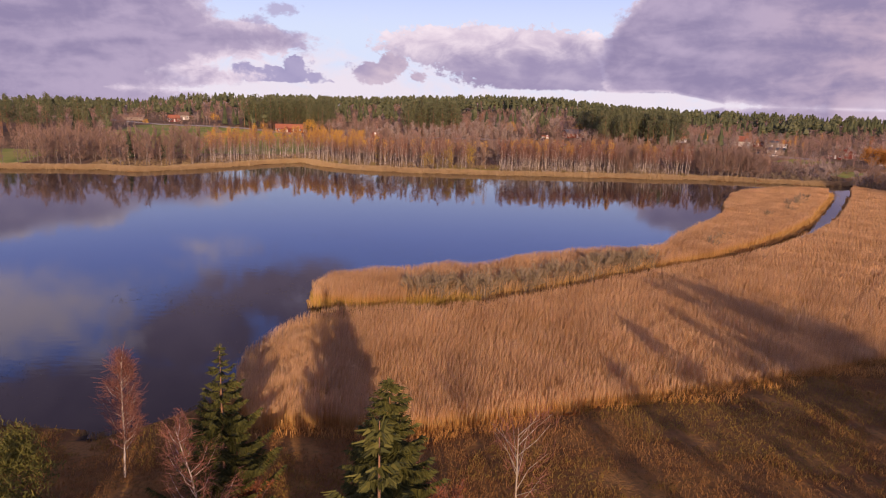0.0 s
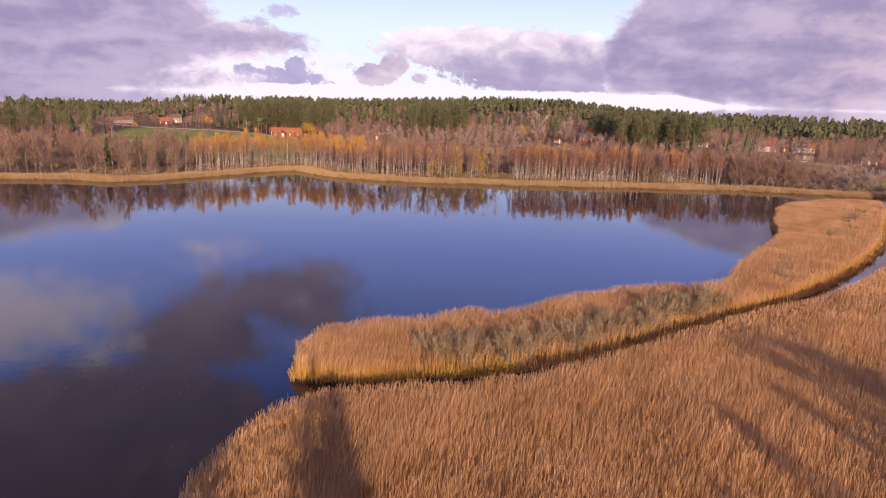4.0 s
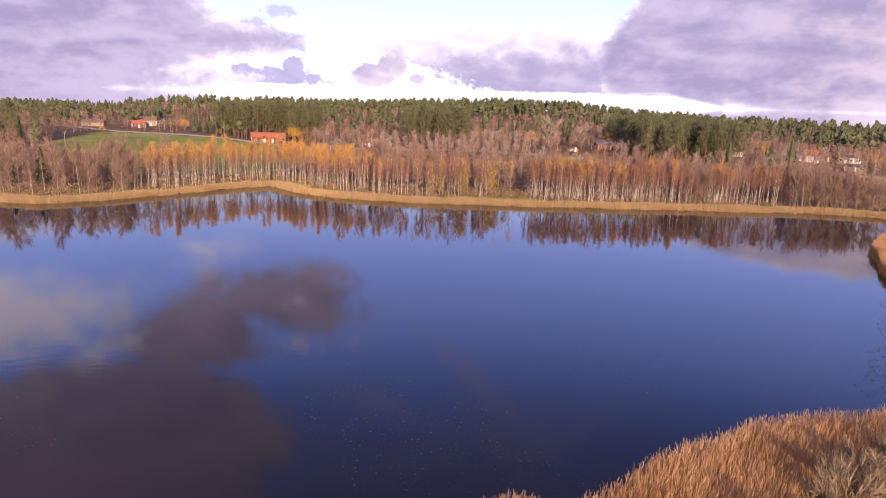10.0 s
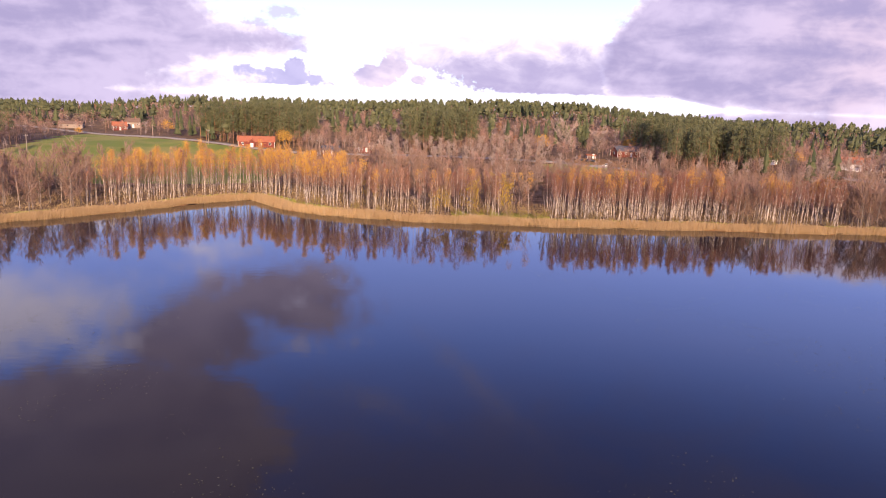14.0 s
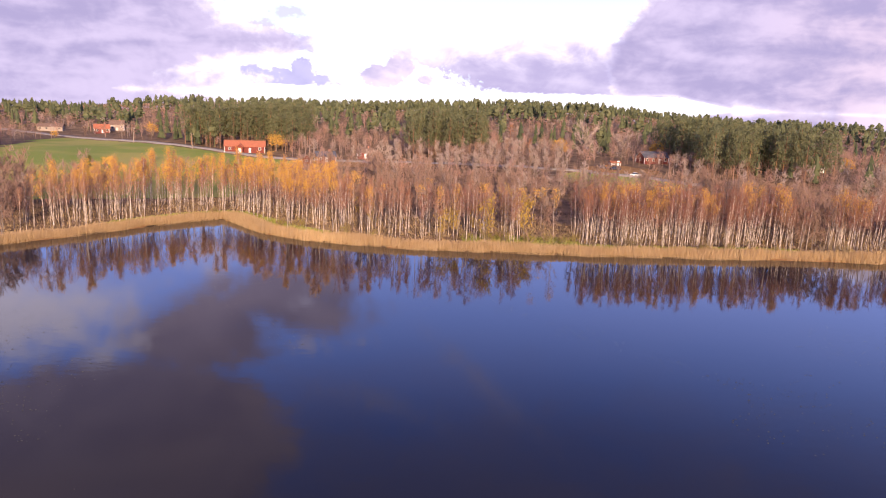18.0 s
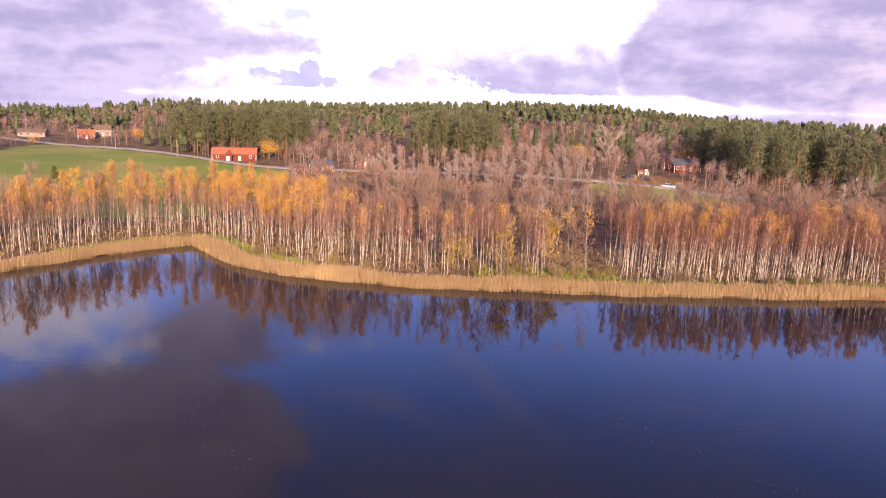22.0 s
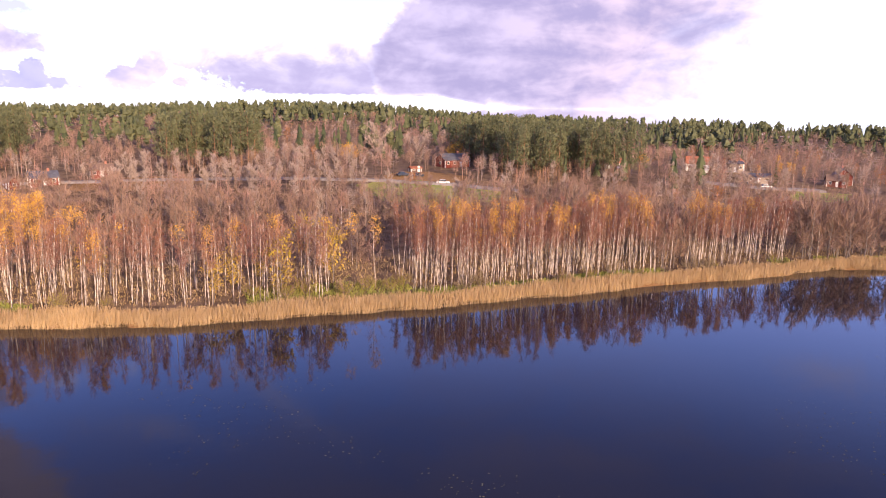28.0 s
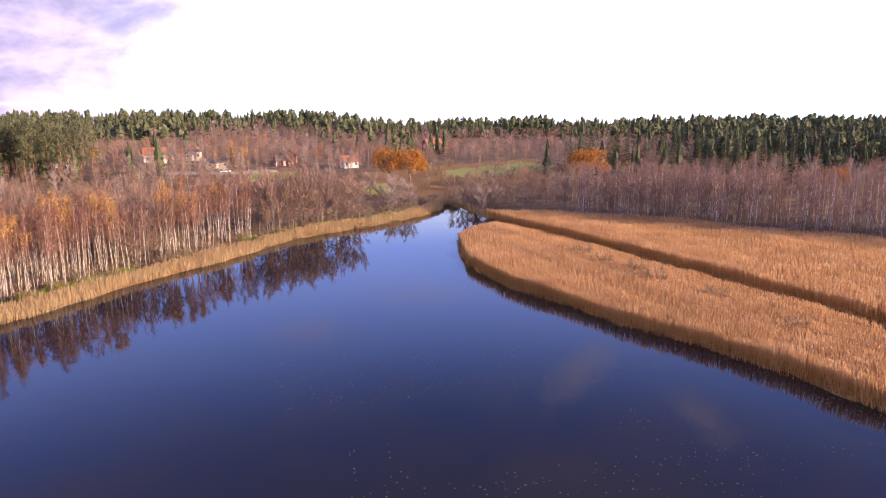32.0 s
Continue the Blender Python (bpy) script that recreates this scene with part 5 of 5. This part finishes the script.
def ribbon(line, half, mat, name, label, kind, lift=0.07):
    """A road bed that follows the ground."""
    pts = np.array(line, float)
    t = np.linspace(0, len(pts) - 1, len(pts) * 14)
    c = np.stack([np.interp(t, np.arange(len(pts)), pts[:, k]) for k in (0, 1)], 1)
    for _ in range(12):
        c[1:-1] = (c[:-2] + 2 * c[1:-1] + c[2:]) / 4
    way = np.gradient(c, axis=0)
    side = np.stack([-way[:, 1], way[:, 0]], 1) / (np.linalg.norm(way, axis=1)[:, None] + 1e-9)
    rows = []
    for k in (-1.25, -1, 0, 1, 1.25):
        p = c + side * half * k
        z = terrain(c[:, 0], c[:, 1]) + (lift + 0.45 if abs(k) <= 1 else -0.6) + (0.06 if k == 0 else 0)
        rows.append(np.column_stack([p, z]))
    v = np.stack(rows, 1).reshape(-1, 3)
    i = (np.arange(len(c) - 1)[:, None] * 5 + np.arange(4)).ravel()
    tagged(mesh_object(name, v, np.stack([i, i + 1, i + 6, i + 5], 1), mat, None, True), label, "road", kind=kind)


ribbon(ROAD, 1.9, GRAVEL, "road", "pale gravel road along the meadow's upper edge", "structure")
ribbon([(180, 418), (201, 410), (224, 404)], 3.0, GRAVEL, "drive", "grey gravel parking ground among the houses", "structure")

house("barn", "long red wooden barn with orange tiled roof and white trim", -87, 489, 12, 18, 7, 3.0, 2.2, RED_WALL, TILE_ROOF, WHITE_WALL, 4, False, True)
house("cottage", "small red cottage with dark roof among bare trees", -45, 459, 20, 8, 5, 2.6, 1.8, RED_WALL, METAL_ROOF, WHITE_WALL)
house("shed", "small red shed with white window by the cottage", -53, 455, -60, 4, 3.4, 2.2, 1.3, RED_WALL, BROWN_ROOF, WHITE_WALL, 1, False)
house("cottage", "red cottage with brown roof behind bare birches", -29, 470, 10, 7, 5, 2.6, 1.8, RED_WALL, BROWN_ROOF, WHITE_WALL)
house("house", "long low weathered house with brown roof at the wood's edge", -230, 590, 12, 14, 6, 2.4, 1.7, PALE_WALL, BROWN_ROOF, PALE_WALL, 4)
house("house", "red house with orange tiled roof and white trim above the road", -195, 580, 30, 8, 5.5, 2.8, 2.2, RED_WALL, TILE_ROOF, WHITE_WALL)
house("house", "pale two-storey house with brown roof behind the red one", -192, 594, 20, 8, 5.5, 3.8, 2.2, PALE_WALL, BROWN_ROOF, WHITE_WALL)
house("house", "dark red house with grey metal roof and white gable trim", 99, 468, 15, 12, 7, 2.8, 2.2, RED_WALL, METAL_ROOF, WHITE_WALL, 4)
house("shed", "low orange-roofed shed in the cluttered yard", 78, 451, 8, 4, 2.2, 1.3, 0.5, BROWN_WALL, RUST_ROOF, WHITE_WALL, 2, False)
house("house", "white house with red tiled roof among birches", 163, 450, 30, 5.5, 4.5, 2.6, 1.8, WHITE_WALL, TILE_ROOF, WHITE_WALL)
house("house", "white house with red tiled roof below the pines", 201, 447, -35, 8.5, 6, 3.2, 2.6, WHITE_WALL, TILE_ROOF, WHITE_WALL)
house("house", "dark red house with brown roof beside the white one", 211, 452, 20, 9, 6, 2.8, 2.0, RED_WALL, BROWN_ROOF, WHITE_WALL)
house("house", "white house with red roof at the wood's edge", 229, 456, 10, 7, 5, 2.8, 2.0, WHITE_WALL, TILE_ROOF, WHITE_WALL)
house("garage", "grey low building with sheet-metal roof by the parking ground", 210, 422, -30, 9, 6, 2.4, 1.0, PALE_WALL, METAL_ROOF, WHITE_WALL, 3, False)
house("house", "flat pale house behind the garage", 219, 446, -20, 7, 5, 3.6, 0.8, PALE_WALL, METAL_ROOF, WHITE_WALL)
house("cottage", "dark red cottage with white gable trim in the meadow", 241, 413, -40, 7, 5, 2.5, 2.0, RED_WALL, BROWN_ROOF, WHITE_WALL)
house("house", "brown-red house with tall white-trimmed gable", 252, 420, 50, 9, 6.5, 3.2, 3.0, RED_WALL, BROWN_ROOF, WHITE_WALL)
house("house", "white house with red roof half hidden by trees", 254, 387, -30, 6.5, 5, 2.8, 2.2, WHITE_WALL, TILE_ROOF, WHITE_WALL)
house("house", "red house with white trim far off in the woods", 366, 408, -30, 10, 7, 3.4, 2.8, RED_WALL, TILE_ROOF, WHITE_WALL)


random.seed(820)
for x, y in ((163, 448), (201, 447), (211, 452), (229, 456), (210, 422), (219, 446), (241, 413), (252, 420), (254, 387), (-29, 470)):
    for k in range(5):
        plant(("aspen", "aspen", "alder", "birch_bare", "alder")[k], x + random.uniform(-9, 9) - 3, y - random.uniform(5.5, 13), random.uniform(0.45, 0.68))


def car(label, x, y, turn, paint):
    root = new("car")
    root.matrix_basis = pose(x, y, float(terrain(x, y)) + 0.1, 0, 0, turn)
    bm = slab(-2.15, 2.15, -0.86, 0.86, 0.28, 0.92, 0.12)
    part("body", bm, paint, root)
    bm = slab(-1.5, 0.95, -0.74, 0.74, 0.9, 1.45)
    for v in bm.verts:
        if v.co.z > 1.2:
            v.co.x *= 0.72
            v.co.y *= 0.86
    part("cabin", bm, GLASS, root)
    part("roof", slab(-1.02, 0.62, -0.62, 0.62, 1.44, 1.50, 0.02), paint, root)
    for a in (-1.35, 1.35):
        for s in (-1, 1):
            bm = bmesh.new()
            bmesh.ops.create_cone(bm, cap_ends=True, segments=14, radius1=0.33, radius2=0.33, depth=0.22)
            bmesh.ops.rotate(bm, verts=bm.verts, matrix=Matrix.Rotation(radians(90), 3, "X"))
            bmesh.ops.translate(bm, verts=bm.verts, vec=(a, s * 0.78, 0.33))
            part("wheel", bm, RUBBER, root)
    for s in (-1, 1):
        part("headlight", slab(2.12, 2.18, s * 0.62 - 0.16, s * 0.62 + 0.16, 0.62, 0.76), WHITE_WALL, root)
    return tagged(root, label, "car", "parked cars")


car("dark car parked in the yard of the brown house", 70, 440, 10, DARK_PAINT)
car("dark car parked in the grass of the yard", 75, 438, 15, DARK_PAINT)
car("dark car parked on the gravel among the houses", 196, 413, -20, DARK_PAINT)
car("white car parked on the gravel by the garage", 203, 410, -20, WHITE_WALL)
car("white car on the gravel road below the yard", 79, 422.6, -28, WHITE_WALL)


def rowing_boat(x, y, turn):
    """A clinker boat drawn up on the bank."""
    root = new("rowing_boat")
    root.matrix_basis = pose(x, y, float(terrain(x, y)) + 0.03, 0, 6, turn)
    bm = bmesh.new()
    t = np.linspace(-1, 1, 11)
    rings = []
    for k in t:
        half = 0.72 * (1 - abs(k) ** 2.6) + 0.03
        keel = 0.05 + 0.30 * abs(k) ** 3
        gun = 0.55 + 0.22 * k * k
        prof = [(-half, gun), (-half * 0.85, keel + 0.18), (-half * 0.35, keel), (half * 0.35, keel), (half * 0.85, keel + 0.18), (half, gun)]
        rings.append([bm.verts.new((2.1 * k, p[0], p[1])) for p in prof])
    for a, b in zip(rings, rings[1:]):
        for k in range(5):
            bm.faces.new((a[k], a[k + 1], b[k + 1], b[k]))
    bmesh.ops.solidify(bm, geom=bm.faces[:], thickness=0.04)
    part("hull", bm, RED_BOAT, root)
    for k in (-0.9, 0.1, 1.0):
        part("thwart", slab(k - 0.12, k + 0.12, -0.6, 0.6, 0.38, 0.42), PALE_WALL, root)
    tagged(root, "faded red rowing boat drawn up on the grassy bank", "boat")


rowing_boat(146.5, 305.8, 20)


def pole(x, y, h):
    root = new("utility_pole")
    root.matrix_basis = pose(x, y, float(terrain(x, y)))
    v, f = tube([(0, 0, -0.3), (0, 0, h * 0.5), (0, 0, h)], [0.14, 0.12, 0.10], 8)
    mesh_object("post", v, f, PALE_WALL, root, True)
    part("crossarm", slab(-0.8, 0.8, -0.06, 0.06, h - 0.7, h - 0.58), PALE_WALL, root)
    for k in (-0.7, 0.0, 0.7):
        part("insulator", slab(k - 0.05, k + 0.05, -0.05, 0.05, h - 0.58, h - 0.40, 0.015), WHITE_WALL, root)
    tagged(root, "weathered wooden utility pole beside the gravel road", "pole", "utility poles")


for x, y in ((-165, 418), (-150, 516), (-112, 490), (-52, 460), (92, 424)):
    pole(x, y, 7.5)


# ---- reeds: uncountable blades, each bed one object ----
def blades(x, y, z, tall, wide, rng, lean=0.10, plume=0.24, simple=False):
    """Reed stems that bend a little, each with a feathery plume."""
    n = len(x)
    root = np.stack([x, y, z - 0.05], 1)
    yaw = np.where(rng.uniform(0, 1, n) < 0.5, rng.normal(0.25, 0.6, n), rng.uniform(0, 6.28, n))
    side = np.stack([np.cos(yaw), np.sin(yaw), 0 * yaw], 1) * (wide / 2)[:, None]
    tilt = rng.normal(0, lean, (n, 2)) + (0.05, 0.04)
    mid = root + np.stack([tilt[:, 0] * tall * 0.4, tilt[:, 1] * tall * 0.4, tall * 0.72], 1)
    top = root + np.stack([tilt[:, 0] * tall * 1.15, tilt[:, 1] * tall * 1.15, tall], 1)
    fat = 1.0 + plume * 2.6
    if simple:
        return np.stack([root - side * 0.8, root + side * 0.8, top + side * 1.15, top - side * 1.15], 1).reshape(-1, 3), np.arange(4 * n).reshape(-1, 4)
    verts = np.stack([root - side, root + side, mid + side * 0.8, mid - side * 0.8, top + side * fat * 0.5, top - side * fat * 0.5], 1)
    verts[:, 2:4] = np.stack([mid + side * fat * 0.6, mid - side * fat * 0.6], 1)
    i = np.arange(n) * 6
    faces = np.concatenate([np.stack([i, i + 1, i + 2, i + 3], 1), np.stack([i + 3, i + 2, i + 4, i + 5], 1)])
    return verts.reshape(-1, 3), faces


def strewn(box, density, keep, seed):
    x0, x1, y0, y1 = box
    rng = np.random.default_rng(seed)
    n = int((x1 - x0) * (y1 - y0) * density)
    x, y = rng.uniform(x0, x1, n), rng.uniform(y0, y1, n)
    ok = keep(x, y)
    return x[ok], y[ok], rng


def reed_bed(name, label, box, density, keep, tall, wide, mat, seed, lean=0.10, low=0.86, simple=False):
    x, y, rng = strewn(box, density, keep, seed)
    clumpy = 1 + 0.06 * waves(x * 7, y * 7) + 0.035 * waves(x * 23, y * 19)
    h = tall * clumpy * rng.uniform(low, 1.08, len(x))
    v, f = blades(x, y, np.maximum(terrain(x, y), -0.2), h, wide * rng.uniform(0.7, 1.3, len(x)), rng, lean, simple=simple)
    tagged(mesh_object(name, v, f, mat), label, "reeds", kind="stuff")


in_bed = lambda x, y: inside(x, y, BED)


def in_spit(x, y):
    """The spit, thinned where the willows crowd out the reeds."""
    south = np.interp(x, (2, 9, 15, 25, 37, 49, 64, 76), (115, 116, 119, 124, 133, 141.5, 153, 163.5))
    under = (x > 0.5) & (x < 49) & (y - south < 8.5)
    return inside(x, y, SPIT) & ~(under & (np.sin(x * 37.1 + y * 91.7) < 0.8))


reed_bed("reed_bed", "tall golden-brown reeds of the wide marsh beside the lake", (-20, 75, 70, 165), 36, lambda x, y: in_bed(x, y) & (y < 118 + 0.4 * (x - 20)), 2.6, 0.034, REED, 1, 0.06)
reed_bed("reed_bed", "tall golden-brown reeds of the wide marsh along the channel", (-20, 190, 70, 305), 19, lambda x, y: in_bed(x, y) & ~((x < 75) & (y < 118 + 0.4 * (x - 20))), 2.4, 0.058, REED, 2, 0.07, 0.93, simple=True)
reed_bed("reed_spit", "golden reeds covering the narrow spit in the lake", (-16, 75, 110, 185), 38, in_spit, 2.6, 0.036, REED, 3, 0.08)
reed_bed("reed_spit", "golden reeds covering the far end of the spit", (75, 160, 160, 280), 38, in_spit, 2.4, 0.042, REED, 4, 0.08, 0.92, simple=True)


def margin(x, y):
    """Shallow water on both sides of the channel, where lower growth stands."""
    a, b = away(x, y, SPIT, True), away(x, y, BED_EDGE)
    near = np.minimum(a, b) + 0.5 * waves(x * 9, y * 9)
    return inside(x, y, LAKE) & ~inside(x, y, SPIT) & (((a + b < 14) & (near < 1.5) & (x > 30)) | (a < 0.5 + 0.3 * waves(x * 9, y * 9))) & (x < 158)


reed_bed("reed_margin", "low brown reed growth in the shallows of channel and spit", (-16, 160, 110, 285), 16, margin, 1.2, 0.075, REED, 10, 0.2, 0.5, True)


def fringe(x, y):
    d = away(x, y, FAR_SHORE)
    land = ~inside(x, y, LAKE)
    gap = waves(x * 5.2, y * 5.0) > -1.5
    s = np.where(land, d, -d)
    return (s > -0.9 + 0.7 * waves(x * 6, y * 5)) & (s < 3.8 + 0.8 * waves(x * 5 + 9, y * 4)) & gap


reed_bed("reed_fringe", "pale straw-coloured reed fringe along the far shore", (-170, 192, 275, 345), 44, fringe, 1.6, 0.042, FRINGE, 5, 0.12, 0.6, True)


def ochre(x, y):
    d = away(x, y, BED_LAND)
    return (y < 118) & (d < 2.2 + 1.2 * waves(x * 6, y * 6) + 3.0 * smooth(x, 50, 62))


reed_bed("sedge", "golden-ochre tussocks along the landward edge of the reeds", (-18, 100, 68, 118), 16, ochre, 0.8, 0.05, OCHRE, 11, 0.3, 0.4, True)


def sedge_land(x, y):
    return ~inside(x, y, LAKE) & ~inside(x, y, [(p[0], p[1] + 0.5) for p in BED]) & (waves(x * 11, y * 13) > -0.9)


reed_bed("sedge", "orange-brown sedge and withered grass by the marsh", (-40, 85, 50, 112), 26, lambda x, y: sedge_land(x, y) & (waves(x * 3.1, y * 4.3) < 0.45), 0.34, 0.04, SEDGE, 6, 0.35, 0.4, True)
reed_bed("sedge", "olive-green tussocks of sedge in the withered grass", (-40, 85, 50, 112), 22, lambda x, y: sedge_land(x, y) & (waves(x * 3.1, y * 4.3) > 0.0), 0.36, 0.04, GREEN_SEDGE, 61, 0.35, 0.3, True)
reed_bed("sedge", "yellow-green sedge at the water's edge of the spit", (-15, 12, 112, 122), 40, lambda x, y: inside(x, y, SPIT) & (away(x, y, SPIT, True) < 3.4), 1.25, 0.06, SPIT_SEDGE, 7, 0.25, 0.4, True)


def bank_grass(x, y):
    d = away(x, y, FAR_SHORE)
    return ~inside(x, y, LAKE) & (d > 3.2) & (d < 9 + 7 * ((x > 8) & (x < 36))) & ((waves(x * 2, y) > -0.1) | ((x > 8) & (x < 36)))


reed_bed("bank_grass", "fresh green grass on the bank behind the reed fringe", (-130, 165, 275, 350), 16, bank_grass, 0.55, 0.08, BANK_GRASS, 8, 0.3, 0.4, True)


def floor_grass(x, y):
    d = away(x, y, FAR_SHORE)
    return ~inside(x, y, LAKE) & (d > 8.5) & (d < 34) & (y > 285)


reed_bed("withered_grass", "pale withered grass under the shore birches", (-135, 150, 285, 372), 4, floor_grass, 0.38, 0.07, DRY_GRASS, 9, 0.3, 0.4, True)


def build_pads():
    """Loose floating leaves, strewn in drifts over the lake."""
    rng = np.random.default_rng(77)
    x, y = rng.uniform(-75, 90, 60000), rng.uniform(80, 285, 60000)
    drift = waves(x * 1.7 + 5, y * 1.5) + 0.8 * waves(x * 5, y * 6)
    ok = inside(x, y, LAKE) & ~inside(x, y, SPIT) & (drift > 0.8) & (rng.uniform(0, 1, 60000) < 0.4)
    x, y = x[ok], y[ok]
    n, r = len(x), rng.uniform(0.04, 0.12, ok.sum())
    a = rng.uniform(0, 6.28, n)[:, None] + np.arange(4) * 1.57 + rng.normal(0, 0.25, (n, 4))
    v = np.stack([x[:, None] + np.cos(a) * r[:, None], y[:, None] + np.sin(a) * r[:, None], np.full((n, 4), 0.012)], -1).reshape(-1, 3)
    tagged(mesh_object("floating_leaves", v, np.arange(4 * n).reshape(-1, 4), PAD), "small pale leaves floating in drifts on the lake", "leaves", kind="stuff")


build_pads()


def build_weed():
    """A drift of olive weed on the water along the lake side of the spit and round its tip."""
    rng = np.random.default_rng(78)
    x, y = rng.uniform(-45, 150, 110000), rng.uniform(88, 282, 110000)
    d = away(x, y, SPIT, True)
    lake_side = inside(x, y, LAKE) & ~inside(x, y, SPIT) & (away(x, y, BED_EDGE) > d)
    ok = lake_side & (((d < 2.6 + 1.5 * waves(x * 4, y * 4)) & (y > 112 + 0.75 * x)) | ((x < -12) & (y < 130) & (waves(x * 3 + 2, y * 5) + 0.6 * waves(x * 11, y * 13) > 0.55) & (rng.uniform(0, 1, len(x)) < 0.5)))
    x, y = x[ok], y[ok]
    n, r = len(x), rng.uniform(0.05, 0.14, ok.sum())
    a = rng.uniform(0, 6.28, n)[:, None] + np.arange(4) * 1.57 + rng.normal(0, 0.25, (n, 4))
    v = np.stack([x[:, None] + np.cos(a) * r[:, None], y[:, None] + np.sin(a) * r[:, None], np.full((n, 4), 0.01) + rng.uniform(0, 0.004, (n, 1))], -1).reshape(-1, 3)
    tagged(mesh_object("water_weed", v, np.arange(4 * n).reshape(-1, 4), WEED), "olive-brown weed floating along the reed edge", "water weed", kind="stuff")


build_weed()
